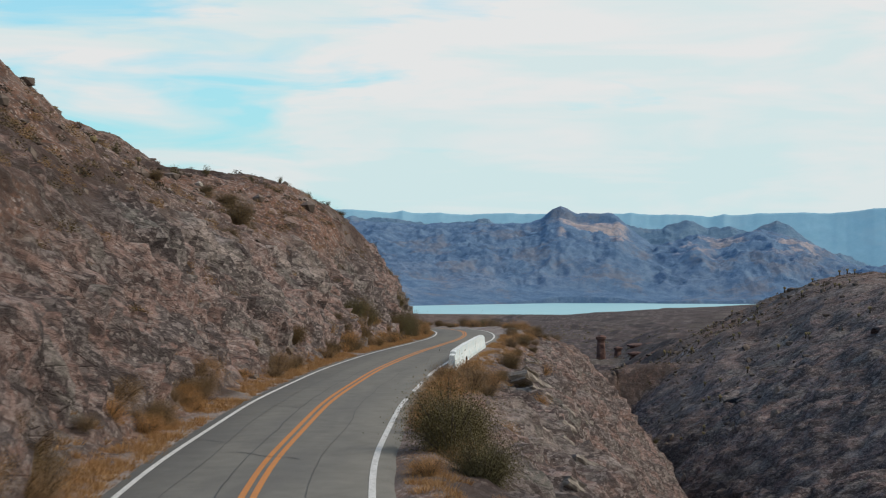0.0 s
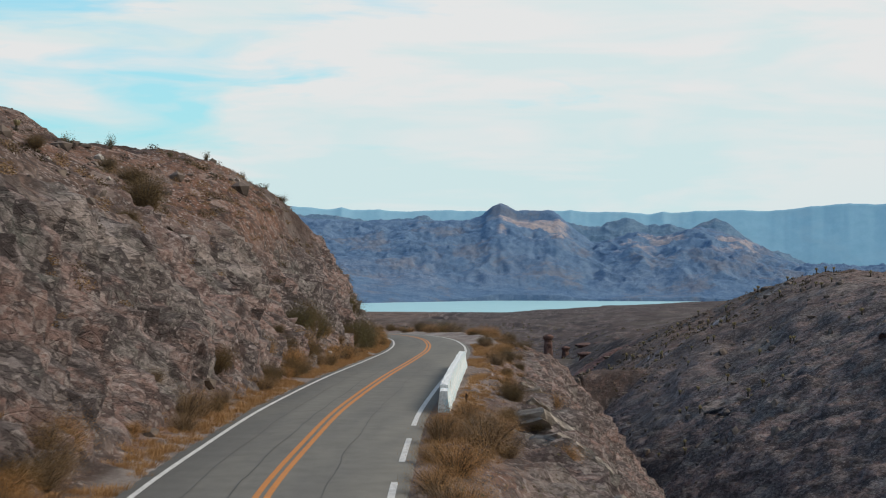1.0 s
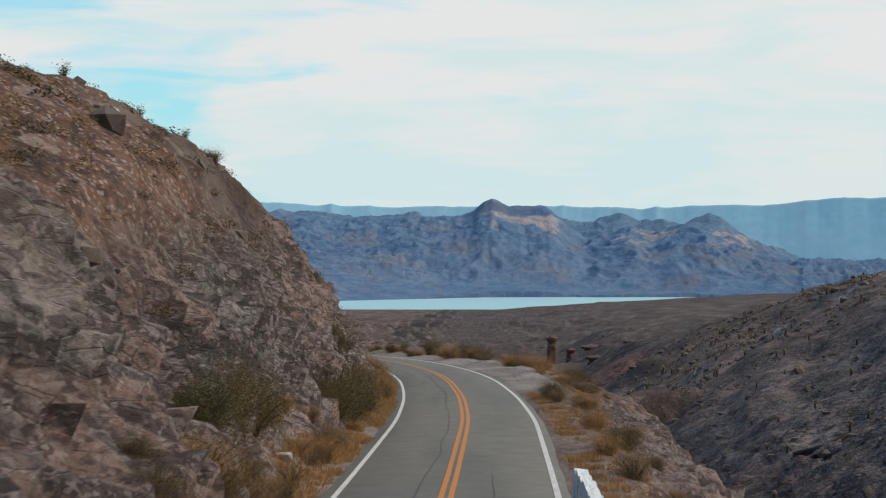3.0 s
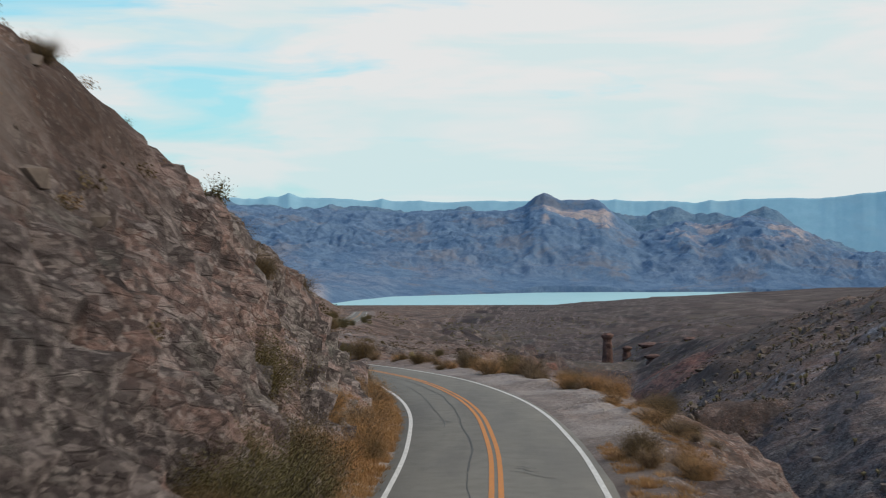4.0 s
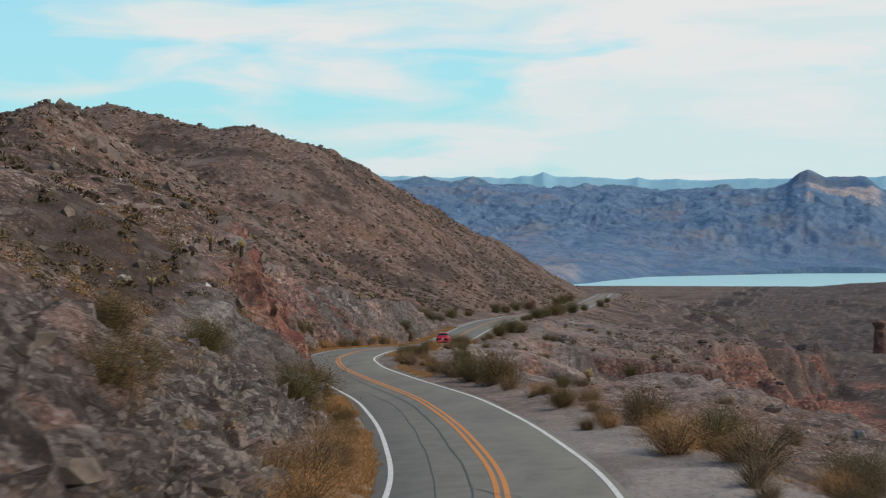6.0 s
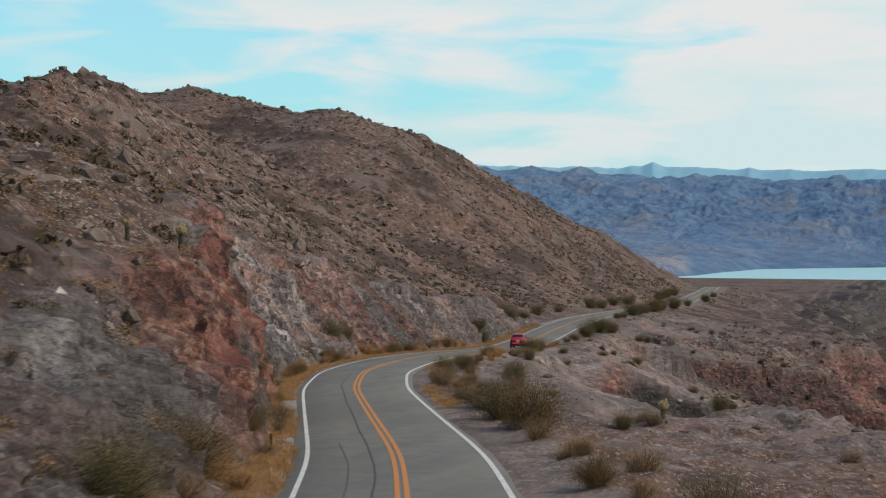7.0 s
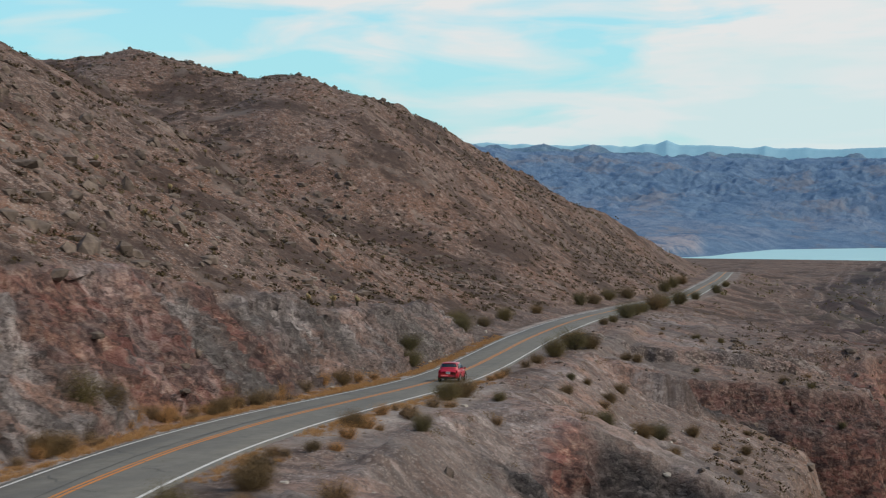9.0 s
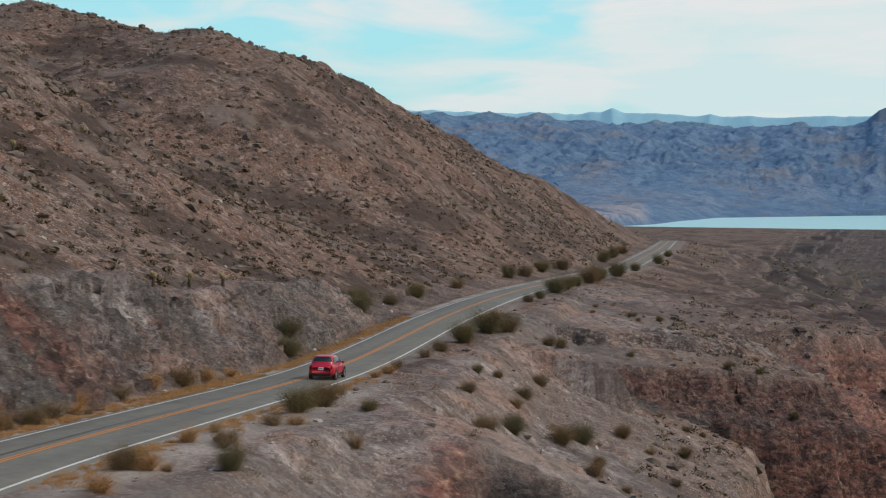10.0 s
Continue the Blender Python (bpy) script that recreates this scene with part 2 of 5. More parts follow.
# distance haze is mixed into these rock colours: bluer and paler with distance
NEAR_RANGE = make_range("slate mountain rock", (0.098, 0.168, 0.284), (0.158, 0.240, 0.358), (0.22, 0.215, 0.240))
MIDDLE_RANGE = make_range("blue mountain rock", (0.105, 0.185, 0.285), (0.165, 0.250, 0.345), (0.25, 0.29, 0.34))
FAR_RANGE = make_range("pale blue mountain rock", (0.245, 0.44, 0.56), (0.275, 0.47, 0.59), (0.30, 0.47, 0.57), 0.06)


def make_water():
    m, n, at = material("lake water")
    a = n.noise(n.stretch(at, 0.02, 0.10, 1), 1.0, 4, 0.6)
    finish(n, n.ramp(a, (0.35, (0.27, 0.50, 0.55)), (0.65, (0.34, 0.57, 0.61))), 0.5, a, 0.15, 0.5, 0.5)
    return m


WATER = make_water()


# ---- noise on arrays ----
def lattice(ix, iy, iz, seed):
    h = (ix * 374761393 + iy * 668265263 + iz * 2147483647 + seed * 974634721) & 0xFFFFFFFF
    h = ((h ^ (h >> 13)) * 1274126177) & 0xFFFFFFFF
    h = ((h ^ (h >> 16)) * 2246822519) & 0xFFFFFFFF
    return ((h ^ (h >> 15)) & 0xFFFFFF) / float(0xFFFFFF)


def value(x, y, z=0.0, seed=0):
    """Smooth noise between 0 and 1."""
    x, y, z = np.broadcast_arrays(np.asarray(x, float), y, z)
    fx, fy, fz = np.floor(x), np.floor(y), np.floor(z)
    ix, iy, iz = fx.astype(np.int64), fy.astype(np.int64), fz.astype(np.int64)
    u, v, w = x - fx, y - fy, z - fz
    u, v, w = u * u * (3 - 2 * u), v * v * (3 - 2 * v), w * w * (3 - 2 * w)
    out = 0
    for a in (0, 1):
        for b in (0, 1):
            for c in (0, 1):
                k = (u if a else 1 - u) * (v if b else 1 - v) * (w if c else 1 - w)
                out = out + k * lattice(ix + a, iy + b, iz + c, seed)
    return out


def layered(x, y, z=0.0, octaves=5, seed=0, gain=0.5, ridged=False):
    out, amp, total = 0, 1.0, 0.0
    for o in range(octaves):
        v = value(x * 2.03**o + 17.3 * o, y * 2.03**o - 9.1 * o, z * 2.03**o + 4.7 * o, seed + o)
        if ridged:
            v = 1 - np.abs(2 * v - 1)
        out, total, amp = out + amp * v, total + amp, amp * gain
    return out / total


def step(x, a, b):
    t = np.clip((x - a) / (b - a), 0, 1)
    return t * t * (3 - 2 * t)


# ---- the road's line and the lie of the land ----
ROAD_Y = [-40, 0, 20, 40, 60, 80, 100, 120, 140, 155, 170, 180, 190, 200, 215, 230, 248, 264, 280, 296, 312, 330, 350, 370, 390, 410, 440, 480, 540, 620, 760, 940, 1000]
ROAD_X = [0.5, -2.8, -5.4, -8.0, -9.5, -10.0, -9.8, -9.6, -9.5, -10.0, -11.1, -12.4, -14.3, -16.5, -21.3, -26.8, -34.7, -41.7, -47.3, -50.5, -52.9, -54.8, -57.2, -59.9, -62.2, -64.2, -66.8, -71.5, -75.8, -78, -89.7, -110.3, -118]
GRADE_Z = [1.6, 1.1, 0.7, 0.35, 0.2, 0.0, -0.3, -0.9, -1.45, -1.9, -2.25, -2.55, -2.85, -3.25, -3.85, -4.55, -5.6, -6.35, -7.1, -7.8, -8.8, -10, -11.5, -12.8, -13.2, -13.2, -13.7, -15.5, -18, -21, -24, -29.6, -38]


def smooth_line(ys, vs, at, width=9.0):
    """Values along y, rounded off."""
    fine = np.arange(-40, 1000.1, 1.0)
    v = np.interp(fine, ys, vs)
    k = np.exp(-0.5 * (np.arange(-30, 31) / width) ** 2)
    v = np.convolve(np.pad(v, 30, "reflect", reflect_type="odd"), k / k.sum(), "valid")
    return np.interp(at, fine, v)


def road_x(y):
    return smooth_line(ROAD_Y, ROAD_X, y, 3.5)


def road_z(y):
    return smooth_line(ROAD_Y, GRADE_Z, y, 8.0)


LINE_Y = np.arange(-40, 1000.1, 0.5)
LINE_X, LINE_Z = road_x(LINE_Y), road_z(LINE_Y)
SLOPE = np.gradient(LINE_X, LINE_Y)


def beside(y, off):
    """The place off metres to the right of the road's middle."""
    m = np.interp(y, LINE_Y, SLOPE)
    n = np.sqrt(1 + m * m)
    return np.interp(y, LINE_Y, LINE_X) + off / n, y - off * m / n


def road_offset(x, y):
    """Signed distance from the road's middle, right positive, and the y of the nearest place on it."""
    yy = y.copy()
    for _ in range(6):
        dx = x - np.interp(yy, LINE_Y, LINE_X)
        m = np.interp(yy, LINE_Y, SLOPE)
        yy = np.clip(yy + 0.8 * ((y - yy) + m * dx) / (1 + m * m), y - 90, y + 90)
    dx, dy = x - np.interp(yy, LINE_Y, LINE_X), y - yy
    return np.sign(dx) * np.sqrt(dx * dx + dy * dy), yy


LEFT_Y = [-40, 60, 76, 95, 104, 120, 140, 150, 158, 166, 175, 190, 215, 240, 261, 267, 276, 290, 305, 330, 370, 398, 415, 500, 1000]
CUT_HIGH = [8, 8, 8, 7.6, 8.2, 9.4, 9.2, 8.2, 7.6, 6.8, 5.4, 3.8, 3.4, 8.0, 9.2, 4.5, 6.5, 8.5, 8.5, 6.5, 5.2, 4.2, 1, 0.6, 0.3]
CUT_RUN = [5.5, 5.5, 5, 5, 5, 5, 5, 5, 5, 4.4, 4.4, 5, 5, 3.5, 3.2, 6, 6, 7, 7, 6, 4.5, 4, 4, 4, 4]
RISE = [0.8, 0.85, 0.8, 0.6, 0.6, 0.8, 1.0, 0.9, 0.75, 0.65, 0.6, 0.6, 0.66, 0.5, 0.5, 0.45, 0.4, 0.3, 0.22, 0.2, 0.2, 0.22, 0.3, 0.42, 0.4]
RIGHT_Y = [-40, 60, 100, 150, 163, 185, 204, 230, 260, 280, 310, 335, 345, 358, 380, 393, 450, 600, 1000]
FLAT = [4.3, 4.3, 5.0, 5.0, 6.4, 7.6, 7.6, 6, 5, 5, 5, 5, 5, 5, 5, 6, 6, 7, 7]
EASY_RUN = [7, 7, 3.2, 3.5, 4, 6, 8, 16, 16, 18, 18, 13, 13, 30, 32, 42, 45, 60, 60]
EASY = [0.55, 0.55, 0.55, 0.5, 0.4, 0.35, 0.3, 0.10, 0.04, 0.10, 0.20, 0.13, 0.15, 0.40, 0.38, 0.13, 0.10, 0.2, 0.2]
FLOOR_Y = [-40, 300, 450, 600, 800, 1500, 2450, 2600, 3500, 6000]
FLOOR_Z = [-58, -56, -44, -42, -46, -60, -83, -90, -90, -90]
HILL_Y = [0, 200, 340, 400, 480, 600, 800]
HILL_Z = [-6, -8, -9, -14, -19, -30, -42]
# crest lines of the hills left of the road: x, y, z and the fall of their flanks
LONG_RIDGE = ((-330, 560, 58, 0.36), (-245, 566, 41, 0.34), (-209, 569, 41.8, 0.34), (-167, 575, 36, 0.34), (-148, 632, 30.6, 0.36), (-142, 724, 6.5, 0.42), (-126, 860, -18, 0.38), (-112, 945, -32, 0.4))
NEAR_RIDGE = ((-47, 246, 4, 0.5), (-75, 285, 13.5, 0.42), (-130, 383, 22, 0.36), (-171, 475, 26, 0.36), (-260, 520, 42, 0.36))


def tent(x, y, line):
    """Height under a crest line whose flanks fall evenly."""
    best = np.full(x.shape, -1e3)
    for (ax, ay, az, af), (bx, by, bz, bf) in zip(line[:-1], line[1:]):
        ux, uy = bx - ax, by - ay
        t = np.clip(((x - ax) * ux + (y - ay) * uy) / (ux * ux + uy * uy), 0, 1)
        dx, dy = x - ax - t * ux, y - ay - t * uy
        d = np.hypot(np.where(dx > 0, 1.75, 1.0) * dx, dy)
        d = np.sqrt(d * d + 9) - 3
        best = np.maximum(best, az + t * (bz - az) - d * (af + t * (bf - af)))
    return best


def land(x, y):
    """Height of the ground and the masks for cut rock, pale rock, gravel and red rock."""
    o, s = road_offset(x, np.clip(y, -40, 999))
    far = y > 999
    base = np.interp(s, LINE_Y, LINE_Z)
    wob = layered(x * 0.09, y * 0.09, octaves=3, seed=3) - 0.5
    d = -o - 3.7
    # left: verge, cut face, slope above it
    high, run, rise = (np.interp(s, LEFT_Y, v) for v in (CUT_HIGH, CUT_RUN, RISE))
    high = high * (1 + 0.5 * wob)
    foot = np.interp(s, [176, 200], [1.2, 1.7]) + 1.4 * wob - 0.8 * step(s, 228, 240) * (1 - step(s, 261, 267))
    cut = step(d, foot, foot + run)
    cut = 0.35 * cut + 0.65 * np.clip((d - foot) / run, 0, 1)
    up = np.maximum(d - foot - run, 0)
    slope = rise * up
    cap = np.interp(s, [74, 96, 115, 138, 150, 165, 190], [15.8, 4.0, 4.5, 3.8, 3.0, 2.9, 23]) + np.interp(s, [74, 96], [0.25, 0.06]) * up
    slope = -3 * np.logaddexp(-slope / 3, -cap / 3) + 3 * np.log1p(np.exp(-cap / 3))
    left = base + high * cut + slope + 0.10 * np.clip(d, 0, 2)
    # the hills that stand back from the road
    rough = 9 * (layered(x * 0.022, y * 0.022, octaves=3, seed=8) - 0.5)
    hills = np.maximum(tent(x, y, LONG_RIDGE), tent(x, y, NEAR_RIDGE)) + rough
    hills = np.minimum(hills, base + high * cut + 0.75 * up - 1.5)
    hills = np.where(up > 0, hills, -999)
    low = np.where(s > 205, base + high * cut + 9 * (1 - np.exp(-slope / 9)), left)
    left = np.where(s > 205, 2.0 * np.logaddexp(low / 2, hills / 2), left)
    # right: verge, easy slope, drop to the wash
    flat, easy_run, easy = (np.interp(s, RIGHT_Y, v) for v in (FLAT, EASY_RUN, EASY))
    flat = flat * (1 + 0.35 * wob)
    e = o - flat
    down = easy * np.clip(e, 0, easy_run) + 1.35 * np.maximum(e - easy_run * (1 + 0.6 * wob), 0)
    warp = 0.35 * (layered(x * 0.06, y * 0.06, octaves=3, seed=22) - 0.5)
    gully = np.abs(2 * ((s * 0.033 - o * 0.014 + warp + 0.15) % 1.0) - 1)
    side = np.abs(2 * ((e * 0.085 + s * 0.03 + 3 * warp) % 1.0) - 1)
    right = base - down - (7.5 * (1 - gully) ** 1.5 + 1.6 * side * (1 - gully)) * step(e, 0.3, 19) * step(s, 232, 266) * (1 - 0.9 * step(s, 322, 340))
    rill = np.abs(2 * ((s * 0.083 - o * 0.03 + 2.2 * warp) % 1.0) - 1)
    right = right - (1.9 - 1.6 * step(s, 388, 394)) * (1 - rill) ** 1.6 * step(e, 2, 12) * step(s, 232, 262)
    tier = right / 2.6 + 0.5 * wob + 0.35
    part_way = tier - np.floor(tier)
    tiers = 2.6 * (np.floor(tier) + 0.35 * part_way + 0.65 * step(part_way, 0.52, 0.72) - 0.5 * wob - 0.35)
    tiered = step(e, 8, 16) * step(s, 388, 396)
    right = right + (tiers - right) * 0.9 * tiered
    ledge = tiered * step(part_way, 0.48, 0.56) * (1 - step(part_way, 0.72, 0.8))
    shore = np.interp(x, [-900, -330, -215, -40, 20, 60, 150, 258, 369, 465, 600], [2380, 2440, 2420, 2420, 2530, 2640, 2790, 2955, 3100, 3290, 3600]) + 150 * (layered(x * 0.011, y * 0.011, octaves=4, seed=6) - 0.5)
    floor = np.maximum(np.interp(y, FLOOR_Y, FLOOR_Z), np.clip(-85 + 0.022 * (shore - y), -90, -60) * (y > 1500) - 999 * (y <= 1500))
    floor = floor * 1.0 + 16 * (layered(x * 0.012, y * 0.012, octaves=5, seed=5) - 0.5) * step(y, 420, 700) * (1 - step(y, 1900, 2300))
    # spurs, a ravine with a cliffed head and a layered terrace right of the road
    bite = layered(x * 0.11, y * 0.11, octaves=4, seed=52, gain=0.6) - 0.5
    fold = layered(x * 0.05, y * 0.05, octaves=3, seed=54) - 0.5
    oo, ss = o + 3 * fold, s + 9 * fold
    gully_floor = -0.10 * np.clip(oo - 6, 0, 4) - 0.80 * np.maximum(oo - 10, 0)
    mound = np.interp(oo, [4, 9, 14, 20, 30], [-0.1, -0.3, -1.0, -3.0, -9.0]) - 0.40 * np.maximum(np.abs(ss - 282) - 5, 0) * step(oo, 5, 13)
    spur_off = np.interp(oo, [4, 12, 16, 21, 30, 45], [-0.1, -0.4, -1.4, -3.6, -8.0, -20])
    lee = ss - 335
    spur = spur_off - np.where(lee < 0, 0.36 * np.maximum(-lee - 3, 0) + 0.5 * np.maximum(-lee - 13, 0), 0.55 * np.maximum(lee - 3, 0)) * step(oo, 6, 14)
    spur = spur - 3.2 * step(oo - 0.35 * lee, 17.5, 20) * step(-lee, 1.0, 3.5)
    bank_b = -0.5 - 0.42 * np.maximum(oo - 4.6, 0) - 0.9 * np.maximum(352 - ss, 0) * step(oo, 6, 16)
    bank_b = bank_b - 2.2 * np.maximum(x + 29.5 + 5 * bite, 0) - 2.4 * np.maximum(y - 411.5 - 5 * bite - 0.10 * (x + 40), 0) * step(oo, 9, 13)
    across = (x + 52) * 0.75 - (y - 412) * 0.66 + 7 * bite
    along = (x + 52) * 0.66 + (y - 412) * 0.75
    nose = along - 41 + 5 * fold
    top_c = -1.1 - 0.155 * np.maximum(oo - 9, 0) + 0.5 * fold
    tiers_c = 1.5 * step(across, -9.0, -8.2) + 0.10 * np.clip(across + 8, 0, 8) + 2.6 * step(across, 0, 0.9) + 1.4 * step(across, 1.5, 2.2) + 0.5 * np.clip(across - 2.2, 0, 2) + 9.5 * step(across, 4.0, 6.5) + 1.1 * np.maximum(across - 6.5, 0)
    tiers_n = 2.8 * step(nose, 0, 1.0) + 3.6 * step(nose, 2.2, 3.6) + 0.5 * np.clip(nose - 3.6, 0, 40)
    bench = top_c - np.maximum(tiers_c * step(along, -3, 4), tiers_n)
    rel = np.maximum.reduce([gully_floor, mound, spur, np.where(s < 425, bank_b, -99.0), np.where(s > 398, bench, -99.0)])
    runnel = layered(s * 0.32 + 2.5 * fold, o * 0.05, octaves=3, seed=55, gain=0.55, ridged=True) - 0.6
    rel = rel + 0.9 * runnel * step(o, 8, 15) * (s < 404)
    fresh = step(s, 262, 274) * (1 - step(s, 452, 476)) * (o > 0) * (o < 120)
    newly = base + np.minimum(rel, -0.05) * step(o, 4.2, 6.5)
    right = right + (newly - right) * fresh
    reach = fresh * step(along, -2, 4) * (across > -1.5) * (across < 16) * (s > 398)
    wall = np.maximum(reach * step(across, -0.6, 0.4) * (1 - step(across, 9, 13)), fresh * step(nose, -0.4, 0.4) * (1 - step(nose, 4, 5)) * (s > 410) * (across < 1))
    wall = np.maximum(wall, 0.9 * fresh * step(across, -9.6, -9.0) * (1 - step(across, -8.0, -7.4)) * (s > 404) * (along > 0))
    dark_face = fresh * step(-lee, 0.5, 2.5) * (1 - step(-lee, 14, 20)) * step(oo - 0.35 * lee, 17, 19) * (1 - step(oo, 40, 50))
    knoll = layered(x * 0.045, y * 0.045, octaves=4, seed=53, gain=0.55, ridged=True) - 0.6
    right = right + 4.0 * knoll * step(e, 3, 14) * step(s, 225, 255) * (1 - 0.9 * step(s, 258, 272))
    right = 1.5 * np.logaddexp(right / 1.5, floor / 1.5)
    # the hill beyond the canyon
    hx = x - 40 + 16 * (layered(x * 0.02, y * 0.02, octaves=3, seed=12) - 0.5)
    hill = np.interp(y, HILL_Y, HILL_Z) + 0.52 * hx
    steep = np.interp(y, HILL_Y, HILL_Z) - 8.5 + 1.2 * (hx + 17)
    hill = -2.5 * np.logaddexp(-hill / 2.5, -steep / 2.5)
    lid = np.interp(y, [0, 320, 338, 372, 400, 423, 472, 543, 700], [1.2, 1.2, 0.9, 0.3, -1.2, -3.2, -8.5, -19, -34])
    hill = -1.5 * np.logaddexp(-hill / 1.5, -lid / 1.5)
    hill = np.where(y > 900, -200, hill)
    crags = (o > 12) * (hill > right - 0.5) * step(-hx, 9, 22)
    right = np.where(o > 12, np.maximum(right, hill), right)
    z = np.where(o < 0, left, right)
    on = (o > -3.5) & (o < 3.45)
    z = np.where(on, base - 0.12, z)
    plain = floor + 30 * step(-x, 350, 1500)
    z = np.where(far, plain, z)
    z = z * (1 - step(y, 930, 999)) + plain * step(y, 930, 999)
    z = np.where(np.abs(x) > 600, np.minimum(z, 70), z)
    patchy = layered(x * 0.075, y * 0.075, octaves=4, seed=39, gain=0.6)
    brow = foot + run * np.where(s < 205, np.clip(0.45 + 2.6 * (patchy - 0.40), 0.5, 1.3), 0.95)
    face = step(d, foot - 0.3, foot + 0.6) * (1 - step(d, brow, brow + 2.2)) * np.clip(high / 3.5, 0, 1)
    cliff = step(e, easy_run * 0.7, easy_run + 3) * (o > 0)
    dirt_patch = 0.55 + 0.45 * step(layered(x * 0.22, y * 0.22, octaves=4, seed=48), 0.40, 0.56)
    ledge = ledge * (1 - fresh)
    cliff = np.maximum(cliff * (1 - 0.75 * step(s, 262, 274)), np.maximum(ledge, np.maximum(wall, dark_face)) * (o > 0))
    bank = step(e, 0.5, 3) * (1 - step(s, 150, 165)) * (o > 0) * 0.8
    rock = np.maximum(np.maximum(face, crags * 0.85), np.maximum(cliff * 0.8 * (1 - step(s, 232, 262) * 0.4), bank))
    rock = np.maximum(rock, np.maximum(wall, dark_face) * (o > 0))
    # lower canyon hill: dark crag rock plus canyon shade put into the colour
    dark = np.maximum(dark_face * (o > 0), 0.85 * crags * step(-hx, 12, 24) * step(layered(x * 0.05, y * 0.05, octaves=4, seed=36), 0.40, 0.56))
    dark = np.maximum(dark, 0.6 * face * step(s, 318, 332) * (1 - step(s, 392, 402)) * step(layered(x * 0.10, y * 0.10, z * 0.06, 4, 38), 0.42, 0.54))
    # below the terrace rim: dark rock and the overhang's shade, painted on
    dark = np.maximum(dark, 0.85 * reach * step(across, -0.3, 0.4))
    pale = face * step(s, 262, 280) * (1 - 0.6 * step(s, 335, 400))
    pale = np.maximum(pale, (0.45 - 0.37 * step(o, 20, 34)) * step(s, 225, 250) * step(e, 0, 4) * (1 - step(y, 480, 560)) * (o > 0) * (o < 120))
    pale = pale * (1 - 0.9 * np.maximum(dark, np.maximum(wall, dark_face) * (o > 0)))
    pale = np.maximum(pale, 0.7 * fresh * (s < 334) * (s > 285) * step(-lee, 2, 7) * step(o, 9, 14) * step(layered(x * 0.16, y * 0.16, z * 0.1, 4, 35), 0.44, 0.56))
    pale = np.maximum(pale, 0.75 * face * step(s, 200, 216) * (1 - step(s, 262, 272)) * step(layered(x * 0.16, y * 0.16, z * 0.25, 4, 34), 0.40, 0.52))
    pale = np.maximum(pale, 0.85 * face * step(s, 226, 238) * (1 - step(s, 262, 270)))
    tip = step(s, 222, 236) * (1 - step(s, 262, 272)) * face
    dirt = (step(-d, -1.0, -0.3) * (o < 0) + (1 - step(e - 2.2 * step(s, 295, 310) * (1 - step(s, 350, 362)), -0.5, 1.0)) * (o > 0) * np.interp(s, [150, 165, 205, 225, 290, 305, 350, 365], [0.35, 1, 1, 0.35, 0.45, 1, 1, 0.5])) * (~far) * dirt_patch
    tops = fresh * (1 - np.maximum(wall, dark_face)) * step(o, 5, 9) * (1 - step(o, 46, 60)) * (0.25 + 0.75 * step(layered(x * 0.09, y * 0.09, octaves=4, seed=37), 0.38, 0.58))
    dirt = np.maximum(dirt, tops * np.where(np.abs(lee) < 9, 0.30, 0.12))
    rust = 0.85 * tip * step(layered(x * 0.2, y * 0.2, z * 0.2, 3, 33), 0.47, 0.58)
    rust = np.maximum(rust, 0.6 * step(layered(x * 0.04, y * 0.04, octaves=3, seed=44), 0.5, 0.62) * step(o, 28, 45) * step(s, 385, 420) * step(-z, 20, 26) * (y < 620))
    rust = np.maximum(rust, 0.55 * face * step(s, 294, 304) * (1 - step(s, 330, 345)) * step(layered(x * 0.16, y * 0.16, z * 0.05, 3, 46), 0.42, 0.56))
    rust = np.maximum(rust, 0.48 * reach * step(across, 3.2, 5.0) * step(along, 19, 22) * step(layered(x * 0.12, y * 0.12, z * 0.12, 3, 45), 0.30, 0.42))
    rust = np.maximum(rust, 0.32 * reach * step(across, -0.3, 0.4) * (1 - step(across, 3.4, 4.2)))
    rust = np.maximum(rust, 0.55 * fresh * (s > 420) * (o > 42) * step(-z, 24, 30) * step(layered(x * 0.07, y * 0.07, octaves=3, seed=47), 0.45, 0.55))
    rust = np.maximum(rust, 0.8 * fresh * np.exp(-((oo - 15.6) / 1.1) ** 2) * step(-lee, 2, 4) * (1 - step(-lee, 9, 12)))
    return z, np.clip(rock, 0, 1), np.clip(pale, 0, 1), np.clip(dirt, 0, 1), np.clip(rust, 0, 1), o, s, np.clip(dark, 0, 1)


def blocks(x, y, z, size, seed):
    """Broken rock: a random value for each angular block and how its face is tilted."""
    x, y, z = x / size, y / size, z / size
    ix, iy, iz = (np.floor(v).astype(np.int64) for v in (x, y, z))
    best = np.full(x.shape, 1e9)
    rnd, tilt = np.zeros(x.shape), np.zeros(x.shape)
    for a in (-1, 0, 1):
        for b in (-1, 0, 1):
            for c in (-1, 0, 1):
                jx, jy, jz = ix + a, iy + b, iz + c
                r1, r2, r3 = (lattice(jx, jy, jz, seed + k) for k in (1, 2, 3))
                dx, dy, dz = x - jx - r1, y - jy - r2, z - jz - r3
                d = dx * dx + dy * dy + dz * dz
                near = d < best
                best = np.where(near, d, best)
                rnd = np.where(near, r1, rnd)
                tilt = np.where(near, dx * (r2 - 0.5) + dy * (r3 - 0.5) + dz * (r1 - 0.5), tilt)
    return rnd - 0.5, tilt * 2


